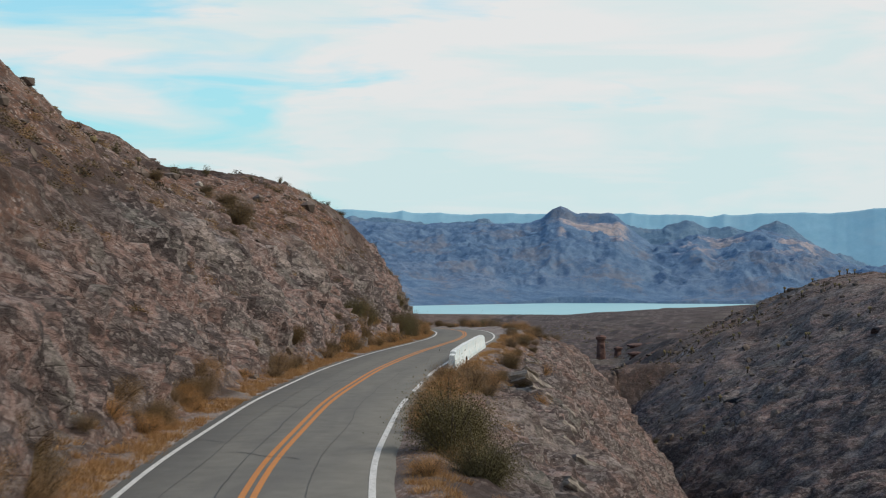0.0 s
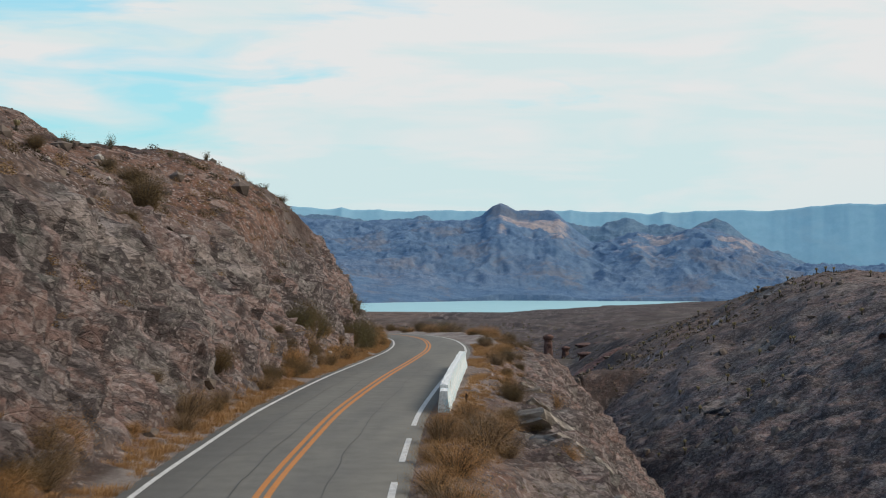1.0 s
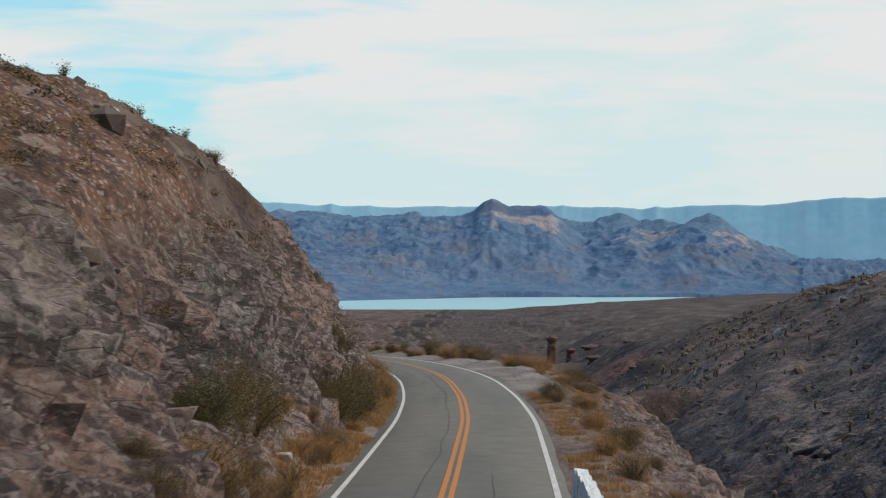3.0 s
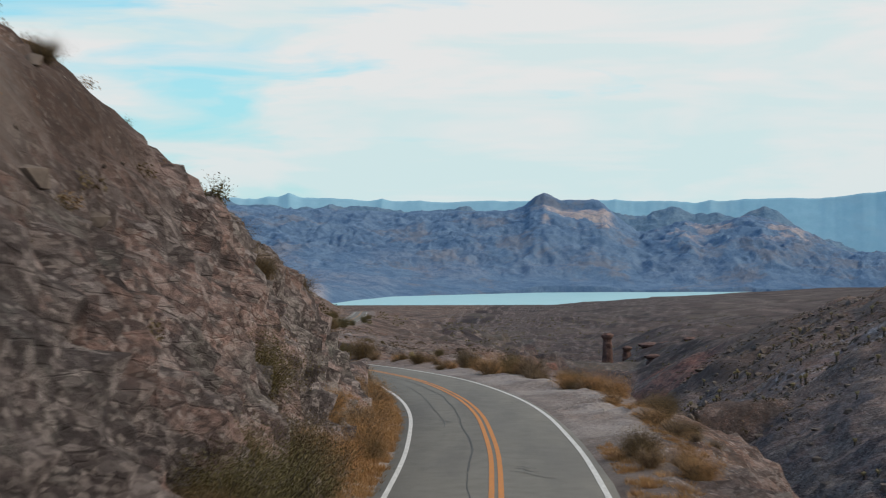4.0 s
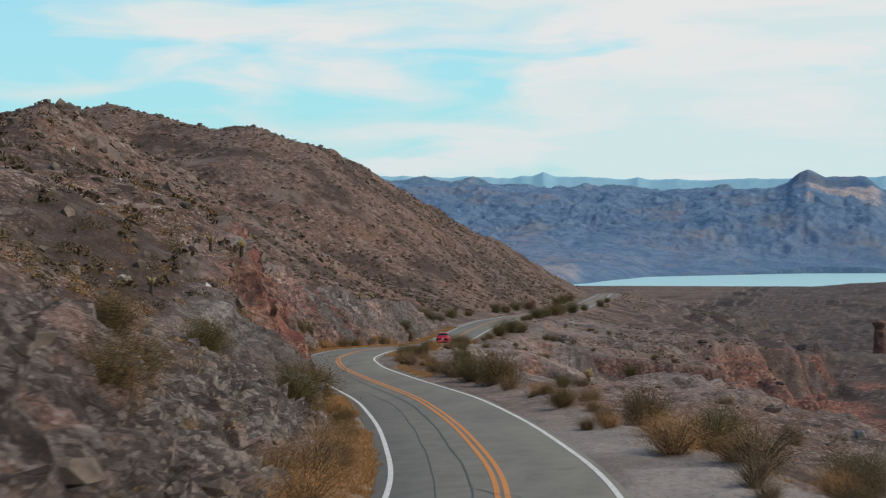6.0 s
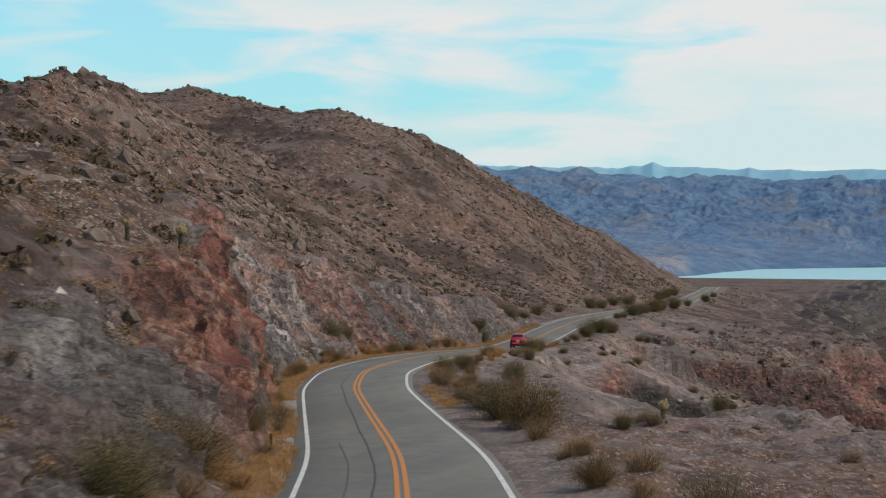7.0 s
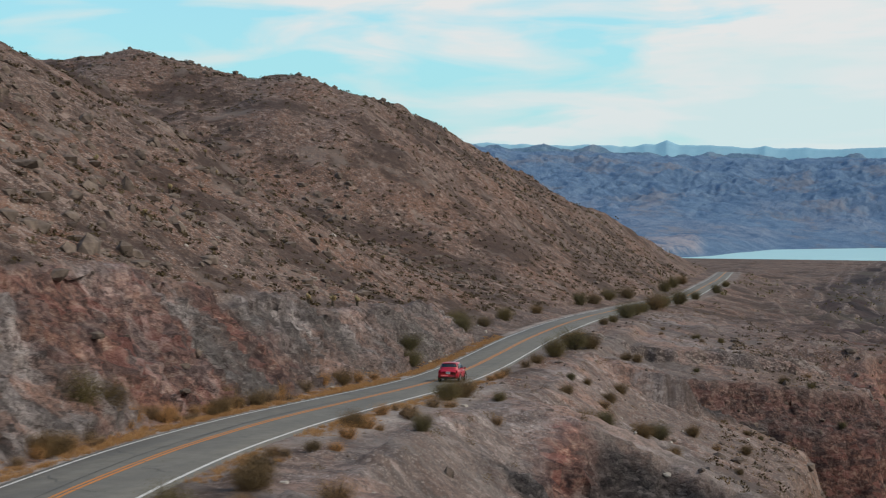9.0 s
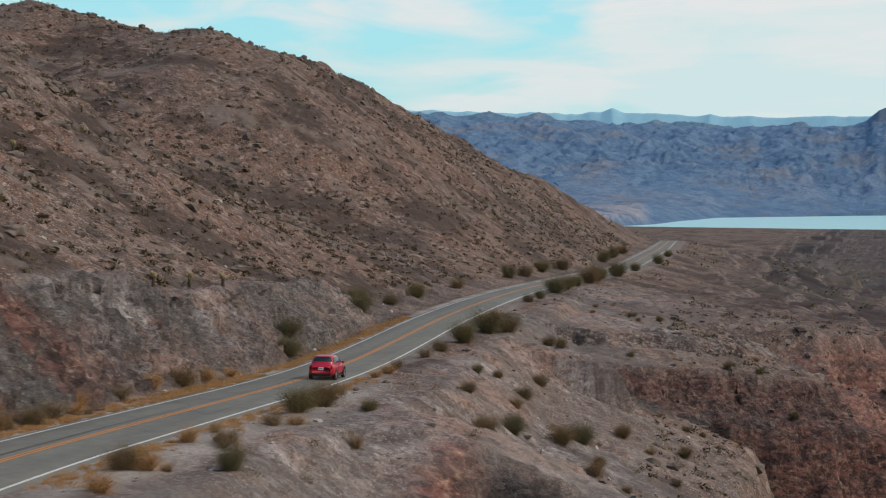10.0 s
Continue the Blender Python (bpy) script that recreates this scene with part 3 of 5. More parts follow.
def relief(x, y, z, rock, o):
    """How far the surface stands out: blocky beds on rock, stones on slopes."""
    across, along = 0.48 * y + 0.88 * z, 0.88 * y - 0.48 * z
    a = layered(x * 0.16 + z * 0.1, y * 0.16, z * 0.22, 4, 50, 0.55, True)
    b = layered(across * 1.05, along * 0.20, x * 0.25, 4, 60, 0.6)
    crease = layered(across * 0.42, along * 0.20, x * 0.3, 3, 66, 0.55, True)
    c = layered(x * 0.9, y * 0.9, z * 0.9, 3, 70, 0.6)
    off_road = step(np.abs(o), 4.0, 6.0)
    big = layered(x * 0.05, y * 0.05, octaves=4, seed=80, gain=0.55) - 0.5
    wide = step(np.abs(o), 12, 40)
    bedded = 1 - 0.85 * step(y, 255, 275) * (o < 0)
    furrow = layered(y * 0.13 - 0.05 * x, z * 0.02, octaves=4, seed=64, gain=0.55, ridged=True) - 0.6
    out = rock * (1.7 * bedded * (a - 0.6) + 1.5 * bedded * (b - 0.5) + 0.9 * bedded * (crease - 0.6) + 3.4 * (1 - bedded) * furrow) + (0.45 + 0.7 * rock) * (c - 0.5) + (1 - rock) * 0.5 * (a - 0.5)
    near = (np.abs(o) < 60) & (y < 560)
    soft = 1 - 0.62 * step(y, 150, 165)
    if near.any():
        r2, t2 = blocks(x[near] * 0.8, across[near] * 1.7, along[near] * 0.5, 1.15, 111)
        out[near] = out[near] + rock[near] * (0.45 * r2 + 0.42 * t2) + (1 - rock[near]) * (0.10 * r2 + 0.28 * np.maximum(r2 - 0.34, 0) * 6 * (t2 + 0.5))
        bare = near & (rock > 0.04)
        p = x[bare] * 0.8, across[bare] * 1.7, along[bare] * 0.5
        r, t = blocks(*p, 3.2, 101)
        r3, t3 = blocks(*p, 0.52, 121)
        out[bare] = out[bare] + rock[bare] * (soft[bare] * (0.50 * r + 0.40 * t) + 0.34 * r3 + 0.42 * t3)
    crag = layered(x * 0.035, y * 0.035, octaves=4, seed=85, gain=0.55, ridged=True) - 0.62
    knolls = layered(x * 0.14, y * 0.14, octaves=3, seed=86, gain=0.6) - 0.5
    terrace = step(y, 320, 345) * (1 - step(y, 520, 600)) * (o > 0) * (1 - step(o, 60, 90))
    far_out = wide * (1 - 0.85 * terrace) * (3.0 * big + 5.5 * crag + 2.2 * knolls) * (1 - 0.5 * step(y, 900, 1200)) * (1 - step(y, 1700, 2200))
    return off_road * out, far_out


def spread(edges):
    """Columns or rows whose spacing changes from stretch to stretch: (start, end, first step, last step)."""
    out = []
    for a, b, s0, s1 in edges:
        p = a
        while p < b - 1e-6:
            out.append(p)
            p += s0 + (s1 - s0) * (p - a) / (b - a)
    return np.array(out + [edges[-1][1]])


def sheet(name, X, Y, Z, mat, masks=None, flats=None):
    """A mesh over a grid of points."""
    r, c = X.shape
    me = bpy.data.meshes.new(name)
    i = np.arange(r * c).reshape(r, c)
    quads = np.stack([i[:-1, :-1], i[:-1, 1:], i[1:, 1:], i[1:, :-1]], -1).reshape(-1, 4)
    me.vertices.add(r * c)
    me.vertices.foreach_set("co", np.stack([X, Y, Z], -1).astype(np.float32).ravel())
    me.loops.add(quads.size)
    me.loops.foreach_set("vertex_index", quads.astype(np.int32).ravel())
    me.polygons.add(len(quads))
    me.polygons.foreach_set("loop_start", np.arange(0, quads.size, 4, dtype=np.int32))
    me.polygons.foreach_set("loop_total", np.full(len(quads), 4, dtype=np.int32))
    me.update()
    me.validate()
    if masks is not None:
        at = me.attributes.new("masks", "FLOAT_COLOR", "POINT")
        at.data.foreach_set("color", np.stack(masks, -1).astype(np.float32).ravel())
    if flats is not None:
        at = me.attributes.new("flats", "FLOAT", "POINT")
        at.data.foreach_set("value", flats.astype(np.float32).ravel())
    me.materials.append(mat)
    return new(name, me)


ROWS_Y = spread([(-30, 40, 2.0, 0.6), (40, 165, 0.32, 0.32), (165, 330, 0.38, 0.38), (330, 450, 0.4, 0.55), (450, 700, 1.0, 3.0), (700, 1100, 3.0, 10), (1100, 2300, 12, 30), (2300, 3400, 24, 30), (3400, 5000, 120, 300)])
side_l = spread([(3.5, 18, 0.25, 0.28), (18, 30, 0.3, 0.5), (30, 90, 0.6, 1.5), (90, 330, 1.6, 6), (330, 3200, 8, 200)])
side_r = spread([(3.3, 32, 0.40, 0.5), (32, 110, 0.6, 1.5), (110, 330, 1.8, 9), (330, 3200, 12, 200)])
COLS = np.concatenate([-side_l[::-1], [-1.7, 0, 1.7], side_r])
GY, GO = np.meshgrid(ROWS_Y, COLS, indexing="ij")
shear = np.interp(GY, LINE_Y, LINE_X)
GX = shear + GO * np.sqrt(1 + np.interp(GY, LINE_Y, SLOPE) ** 2 * (np.abs(GO) < 60))
GZ, M_ROCK, M_PALE, M_DIRT, M_RUST, G_OFF, G_S, M_DARK = land(GX, GY)


def stand_out(X, Y, Z, rock, o):
    """Moves the points of a grid along its normals by the relief."""
    dv = np.gradient(np.stack([X, Y, Z], -1), axis=0)
    du = np.gradient(np.stack([X, Y, Z], -1), axis=1)
    nn = np.cross(du, dv)
    nn /= np.linalg.norm(nn, axis=-1, keepdims=True) + 1e-9
    h, lift = relief(X, Y, Z, rock, o)
    return h * (1 - 0.5 * rock) + lift, X + nn[..., 0] * h, Y + nn[..., 1] * h, Z + nn[..., 2] * h + lift


G_LIFT, GX2, GY2, GZ2 = stand_out(GX, GY, GZ, M_ROCK, G_OFF)
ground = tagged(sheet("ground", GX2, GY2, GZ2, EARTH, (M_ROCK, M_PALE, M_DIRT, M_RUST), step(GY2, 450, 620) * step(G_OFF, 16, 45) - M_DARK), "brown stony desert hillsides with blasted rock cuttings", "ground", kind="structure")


G_HIGH = GZ + G_LIFT


def sample(grid, x, y):
    """The value of a grid over the ground at places on the plan."""
    x, y = np.atleast_1d(np.asarray(x, float)), np.atleast_1d(np.asarray(y, float))
    off = x - np.interp(y, LINE_Y, LINE_X)
    near = off / np.sqrt(1 + np.interp(y, LINE_Y, SLOPE) ** 2)
    off = np.where(np.abs(near) < 60, near, off)
    i = np.clip(np.searchsorted(ROWS_Y, y) - 1, 0, len(ROWS_Y) - 2)
    j = np.clip(np.searchsorted(COLS, off) - 1, 0, len(COLS) - 2)
    v = np.clip((y - ROWS_Y[i]) / (ROWS_Y[i + 1] - ROWS_Y[i]), 0, 1)
    u = np.clip((off - COLS[j]) / (COLS[j + 1] - COLS[j]), 0, 1)
    return (grid[i, j] * (1 - u) + grid[i, j + 1] * u) * (1 - v) + (grid[i + 1, j] * (1 - u) + grid[i + 1, j + 1] * u) * v


def height_at(x, y):
    """The finished ground's height at a place."""
    return sample(G_HIGH, x, y)


# ---- road ----
def ribbon(name, ys, left, right, mat, lift):
    """A strip along the road between two offsets."""
    xl, yl = beside(ys, left)
    xr, yr = beside(ys, right)
    z = np.interp(ys, LINE_Y, LINE_Z)
    crown = lambda o: -0.018 * np.abs(o)
    X = np.stack([xl, (xl + xr) / 2, xr], 1)
    Y = np.stack([yl, (yl + yr) / 2, yr], 1)
    Z = np.stack([z + crown(left), z + crown((left + right) / 2), z + crown(right)], 1) + lift
    return sheet(name, X, Y, Z, mat)


def make_road():
    ys = np.arange(-30, 945, 1.0)
    edge = 0.10 * (layered(ys * 0.35, 0 * ys, octaves=4, seed=91) - 0.5) * 2
    offs = [-3.75, -3.5, -1.6, 0, 1.6, 3.35, 3.6]
    X, Y, Z = [], [], []
    z = np.interp(ys, LINE_Y, LINE_Z)
    for k, o in enumerate(offs):
        x, y = beside(ys, o + (edge if abs(o) > 3.3 else 0) * np.sign(o))
        X.append(x), Y.append(y), Z.append(z - 0.018 * abs(o) + 0.06 - (0.16 if o in (-3.75, 3.6) else 0))
    return tagged(sheet("road", np.stack(X, 1), np.stack(Y, 1), np.stack(Z, 1), ASPHALT), "worn grey two-lane asphalt road winding downhill", "road", kind="structure")


road = make_road()


def road_mark(name, ys, left, right, mat, lift=0.068):
    ob = ribbon(name, ys, left, right, mat, lift)
    ob.parent = road
    return ob


all_y = np.arange(-30, 940, 1.0)
road_mark("edge_line", all_y, -3.18, -3.02, WHITE_LINE)
for a, b in ((-30, 62), (66, 72), (76, 940)):
    ys = np.arange(a, b + 0.1, 1.0)
    inner = np.interp(ys, [44, 66], [2.78, 3.00])
    road_mark("edge_line", ys, inner, inner + 0.18, WHITE_LINE)
road_mark("centre_line", all_y, -0.215, -0.055, YELLOW_LINE)
road_mark("centre_line", all_y, 0.055, 0.215, YELLOW_LINE)


def make_cracks():
    """Sealed and open cracks that wander along the lanes, and a few across them."""
    rng = np.random.default_rng(4)
    for a, b, o, w in ((20, 150, -0.75, 0.05), (20, 110, -1.9, 0.035), (150, 330, -0.85, 0.09), (165, 235, -1.75, 0.05), (25, 120, 1.4, 0.03), (300, 420, -0.7, 0.10), (330, 400, 1.7, 0.05)):
        ys = np.arange(a, b, 0.5)
        off = o + 0.28 * (layered(ys * 0.12, 0 * ys + o * 9, octaves=4, seed=130) - 0.5) * 2
        ob = ribbon("crack", ys, off - w / 3, off + w / 3, TAR, 0.070)
        ob.parent = road
    for _ in range(60):
        y0, o0, span = rng.uniform(35, 340), rng.uniform(-2.8, 2.4), rng.uniform(0.5, 2.2)
        k = np.linspace(0, 1, 12)
        off = np.clip(o0 + span * k * rng.choice([-1, 1]), -2.95, 2.95)
        ys = y0 + span * rng.uniform(0.2, 1.5) * k + 0.15 * np.sin(k * 9 + o0)
        x0, yy = beside(ys, off)
        z = np.interp(ys, LINE_Y, LINE_Z) - 0.018 * np.abs(off) + 0.071
        wide = 0.018 + 0.012 * np.sin(k * 17) ** 2
        X = np.stack([x0, x0 + wide], 1)
        Y = np.stack([yy - wide, yy + wide], 1)
        ob = sheet("crack", X, Y, np.stack([z, z], 1), TAR)
        ob.parent = road


make_cracks()

# ---- lake and mountains ----
lake_x, lake_y = np.meshgrid(np.linspace(-3400, 3400, 30), np.linspace(2380, 3700, 12))
tagged(sheet("water", lake_x, lake_y, np.full_like(lake_x, -85.0), WATER), "calm pale blue lake in the valley", "lake", kind="structure")


def make_mountains():
    """The range beyond the lake with the mesa, the hills behind it and the pale range on the horizon."""
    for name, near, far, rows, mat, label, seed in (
        ("backdrop_range", 2300, 4150, 330, NEAR_RANGE, "rugged haze-blue mountain range with a flat-topped mesa", 5),
        ("backdrop_hills", 4160, 4500, 70, MIDDLE_RANGE, "haze-blue hills with a cone-shaped peak behind the mesa", 7),
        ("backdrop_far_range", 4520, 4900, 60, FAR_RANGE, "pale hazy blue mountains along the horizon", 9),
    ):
        az = np.radians(np.linspace(-24, 40, 900))
        AZ, R = np.meshgrid(az, np.linspace(near, far, rows))
        X, Y = -np.sin(AZ) * R, np.cos(AZ) * R
        deg, u = np.degrees(AZ), (R - near) / (far - near)
        pink = np.zeros_like(X)
        if seed == 5:
            crest = np.interp(deg, [-26, -14.5, -12.5, -11, -10, -9, -7.5, -6.6, -5.9, -5.2, -4.5, -3.5, -2.7, -2.1, -1.75, -1.0, -0.6, -0.25, 0.05, 0.35, 0.75, 1.1, 2.2, 3, 6, 8.4, 10, 13, 16, 24, 42], [-1.1, -0.95, -0.75, -0.4, 0.2, 0.7, 1.05, 0.9, 0.7, 0.95, 0.7, 0.45, 1.0, 1.65, 1.78, 1.80, 1.78, 1.95, 2.05, 1.9, 1.5, 1.38, 1.3, 1.33, 1.25, 1.4, 1.55, 1.55, 1.75, 1.9, 1.8])
            shore = np.interp(deg, [-26, 0, 4, 5.74, 7.86, 10, 40], [3330, 3230, 3060, 2960, 2610, 2450, 2350]) + 60 * (layered(X * 0.008, Y * 0.008, octaves=3, seed=14) - 0.5)
            w = R - shore
            top = np.tan(np.radians(crest)) * R + 5
            apron = -86.5 + np.clip(w, -40, 40) * 0.09 + 58 * np.clip((w - 40) / (3480 - shore), 0, 1)
            up = np.interp(R, [2950, 3300, 3600, 3850, 4000, 4150], [0, 0.17, 0.50, 0.88, 1.0, 0.8])
            rough = layered(X * 0.011, Y * 0.011, octaves=6, seed=seed, gain=0.66, ridged=True) - 0.58
            mesa_up = np.interp(R, [2950, 3300, 3600, 3850, 3890, 3912, 4000, 4150], [0, 0.17, 0.50, 0.80, 0.84, 1.0, 1.0, 0.9])
            up = up + (mesa_up - up) * step(deg, -2.3, -1.9) * (1 - step(deg, 0.3, 0.6))
            spurs = layered(deg * 1.1 + 0.4 * rough, R * 0.0012, octaves=4, seed=15, gain=0.5, ridged=True) - 0.6
            mesa = np.exp(-((deg + 0.6) / 1.3) ** 2) * step(R, 3650, 3850)
            Z = apron + np.maximum(top + 28, 4) * up + (rough * 40 + spurs * 3 * (1 - step(R, 3800, 4000))) * step(R, 3150, 3500) * (1 - 0.8 * mesa) * (1 - 0.55 * step(R, 3820, 3980)) + rough * 16 * step(w, 30, 160)
            # the pale bluff at the lake's end
            bluff = step(deg, 7.9, 8.5) * (1 - step(deg, 10.5, 12)) * step(w, 15, 45) * (1 - step(w, 160, 420))
            Z = Z + 11 * bluff * (0.5 + layered(X * 0.02, Y * 0.02, octaves=4, seed=16, ridged=True))
            Z = np.where(w < -40, -99, Z)
            patchy = layered(X * 0.012, Y * 0.012, octaves=5, seed=77, gain=0.6)
            # sunlight on the mesa's face and the right-hand hills, painted as pink
            pink = step(deg, -2.7, -2.2) * (1 - step(deg, -0.1, 0.25)) * step(R, 3520, 3620) * (1 - step(R, 3860, 3890)) * step(patchy, 0.38, 0.50)
            pink = np.maximum(pink, 0.8 * step(deg, -10.8, -9.5) * (1 - step(deg, -5, -3.5)) * step(R, 3450, 3700) * step(patchy, 0.46, 0.56))
            pink = np.maximum(pink, np.maximum(0.6 * bluff, 0.15 * step(w, 0, 200) * (1 - step(R, 3300, 3500)) * step(patchy, 0.42, 0.6)))
        elif seed == 7:
            crest = np.interp(deg, [-26, -14, -12, -10, -9, -8.5, -8.1, -7.7, -7.1, -6.4, -5.5, -4.8, -4.0, -3.2, -2, 2, 3, 5, 8, 12, 15.5, 17, 24, 42], [-0.9, -0.8, -0.4, 0.3, 1.0, 1.38, 1.52, 1.35, 1.05, 1.2, 1.15, 1.4, 1.42, 1.3, 1.2, 1.3, 1.45, 1.4, 1.55, 1.8, 1.95, 2.1, 2.1, 2.1])
            rough = layered(X * 0.007, Y * 0.007, octaves=6, seed=seed, gain=0.55, ridged=True) - 0.58
            Z = -60 + (np.tan(np.radians(crest)) * R + 65) * np.interp(u, [0, 0.75, 1], [0.1, 1, 0.8]) + rough * 48 * (1 - 0.6 * np.exp(-((deg + 8.1) / 1.0) ** 2))
        else:
            crest = np.interp(deg, [-26, -16, -13, -10, -6, -2, 4, 8.6, 9.2, 9.62, 10.0, 11, 16, 24, 42], [2.1, 2.1, 2.05, 1.85, 1.75, 1.82, 1.8, 1.95, 2.0, 2.14, 1.99, 1.95, 2.05, 2.1, 2.1])
            rough = layered(X * 0.008, Y * 0.008, octaves=5, seed=seed, gain=0.5, ridged=True) - 0.6
            crest = crest + 0.16 * (layered(deg * 0.9, 0 * deg, octaves=5, seed=19, gain=0.55, ridged=True) - 0.6)
            Z = -90 + (np.tan(np.radians(crest)) * R + 95) * np.interp(u, [0, 0.7, 1], [0, 1, 0.8]) + rough * 7
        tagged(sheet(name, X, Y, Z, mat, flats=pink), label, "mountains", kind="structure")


make_mountains()


# ---- plants ----
def make_leaf_mat(name, low, high, rough=0.8):
    m, n, at = material(name)
    rnd = n.add("ShaderNodeNewGeometry", 8)
    c = n.ramp(rnd, (0.1, low), (0.9, high))
    who = n.add("ShaderNodeObjectInfo", 5)
    c = n.mix(n.math("MULTIPLY", who, 0.5), c, tuple(0.5 * (a + b) * k for a, b, k in zip(low, high, (1.5, 1.2, 0.8))))
    finish(n, c, rough, spec=0.15)
    return m


GREEN = make_leaf_mat("creosote leaves", (0.072, 0.066, 0.033), (0.150, 0.128, 0.064))
BROWN = make_leaf_mat("withered brown leaves", (0.075, 0.056, 0.033), (0.185, 0.132, 0.070))
STRAW = make_leaf_mat("dry straw", (0.25, 0.137, 0.058), (0.45, 0.280, 0.138))
TAN = make_leaf_mat("dry tan twigs", (0.13, 0.088, 0.052), (0.30, 0.205, 0.12))
SAGE = make_leaf_mat("withered grey-brown leaves", (0.032, 0.027, 0.018), (0.095, 0.078, 0.050))
TWIG = make_plain("grey twig bark", (0.05, 0.04, 0.032), (0.13, 0.105, 0.085), 20.0)
SPINE = make_leaf_mat("pale cactus spines", (0.11, 0.090, 0.052), (0.24, 0.20, 0.115))
CACTUS_BARK = make_plain("dark cactus stem", (0.030, 0.025, 0.020), (0.075, 0.058, 0.042), 12.0)


def mesh_of(name, verts, faces, mat):
    me = bpy.data.meshes.new(name)
    me.from_pydata([tuple(v) for v in verts], [], [tuple(f) for f in faces])
    me.update()
    me.materials.append(mat)
    return me


def part(name, data, parent, label=""):
    ob = new(name, data)
    ob.parent = parent
    return tagged(ob, label)


def twig_mesh(name, rng, count, high, wide, mat, thick=0.012, lean=0.9, droop=0.0):
    """Stems that fan out from one root, and where they end."""
    verts, faces, tips = [], [], []
    p3, p5, p7 = rng.uniform(0, 6.28, 3)
    for _ in range(count):
        a, r = rng.uniform(0, 2 * np.pi), wide * np.sqrt(rng.uniform(0.02, 1)) * lean
        lobe = 0.86 + 0.22 * math.sin(3 * a + p3) + 0.16 * math.sin(5 * a + p5) + 0.12 * math.sin(7 * a + p7)
        r = r * lobe
        h = high * rng.uniform(0.42, 1.08) * (1 - 0.30 * (r / wide) ** 2) * (0.45 + 0.6 * lobe)
        p0 = np.array([0.12 * wide * np.cos(a), 0.12 * wide * np.sin(a), -0.12])
        p2 = np.array([r * np.cos(a), r * np.sin(a), h])
        p1 = np.array([0.35 * p2[0], 0.35 * p2[1], 0.62 * h]) + rng.normal(0, 0.04 * wide, 3)
        line = [(1 - t) ** 2 * p0 + 2 * t * (1 - t) * p1 + t * t * p2 for t in np.linspace(0, 1, 5)]
        first = len(verts)
        for k, p in enumerate(line):
            w = thick * (1 - 0.75 * k / 4)
            for j in range(3):
                verts.append(p + w * np.array([np.cos(2.09 * j + a), np.sin(2.09 * j + a), 0]))
        for k in range(4):
            for j in range(3):
                q = first + 3 * k
                faces.append((q + j, q + (j + 1) % 3, q + 3 + (j + 1) % 3, q + 3 + j))
        tips.append(line)
    return mesh_of(name, verts, faces, mat), tips


def leaf_mesh(name, rng, tips, per, size, mat, spread_by=0.16, start=1.3):
    """Small leaves round the outer part of each stem."""
    verts, faces = [], []
    for line in tips:
        for _ in range(per):
            t = rng.uniform(start, 4)
            k = min(int(t), 3)
            p = line[k] + (line[k + 1] - line[k]) * (t - k) + rng.normal(0, spread_by, 3) * (0.5 + t / 6)
            u, v = rng.normal(0, 1, 3), rng.normal(0, 1, 3)
            u, v = u / np.linalg.norm(u), v / np.linalg.norm(v)
            s = size * rng.uniform(0.6, 1.4)
            i = len(verts)
            verts += [p - u * s, p + v * s * 0.55, p + u * s, p - v * s * 0.55]
            faces.append((i, i + 1, i + 2, i + 3))
    return mesh_of(name, verts, faces, mat)


def make_bush(seed, high, wide, stems, per, leaf, leaf_mat, label, group, name="desert_bush", lean=0.95, start=1.3, loose=0.16):
    rng = np.random.default_rng(seed)
    stem_me, tips = twig_mesh("twigwork", rng, stems, high, wide, TWIG, 0.014, lean)
    root = new(name)
    tagged(root, label, "bush", group)
    part("twigwork", stem_me, root)
    part("foliage", leaf_mesh("foliage", rng, tips, per, leaf, leaf_mat, loose, start), root)
    return root


BUSHES = {
    "green": [make_bush(11 + k, 1.0, 0.85, 130, 260, 0.0125, GREEN, "dark olive-green creosote bush on stony ground", "green desert bushes") for k in range(3)],
    "brown": [make_bush(31 + k, 0.9, 0.85, 130, 240, 0.0125, BROWN, "withered olive-brown desert bush on stony ground", "brown desert bushes") for k in range(3)],
    "tan": [make_bush(51 + k, 0.75, 0.8, 140, 130, 0.011, TAN, "rounded dry tan shrub beside the road", "dry shrubs", "dry_shrub") for k in range(2)],
    "straw": [make_bush(61 + k, 0.65, 0.75, 140, 130, 0.011, STRAW, "dry straw-orange shrub beside the road", "straw shrubs", "dry_shrub") for k in range(2)],
    "airy": [make_bush(71 + k, 1.5, 0.8, 26, 26, 0.050, GREEN, "thin airy shrub standing on the cliff top", "cliff-top shrubs", "thin_shrub", 0.8, 1.6, 0.10) for k in range(2)],
}
USED = set()
plant_rng = random.Random(5)


def put(ob, m):
    """Places a model the first time it is used, and a copy after that."""
    if ob.name in USED:
        return copy_thing(ob, m)
    USED.add(ob.name)
    ob.matrix_basis = m
    return ob


def plant(kind, x, y, size, lift=0.0):
    model = plant_rng.choice(BUSHES[kind])
    z = float(height_at(x, y)[0]) - 0.05 + lift
    s = size * plant_rng.uniform(0.9, 1.1)
    m = pose(x, y, z, plant_rng.uniform(-5, 5), plant_rng.uniform(-5, 5), plant_rng.uniform(0, 360)) @ Matrix.Diagonal((s, s, s * plant_rng.uniform(0.85, 1.1), 1))
    if model.name in USED:
        ob = copy_thing(model, Matrix.Identity(4))
        ob.matrix_basis = m
        return ob
    return put(model, m)


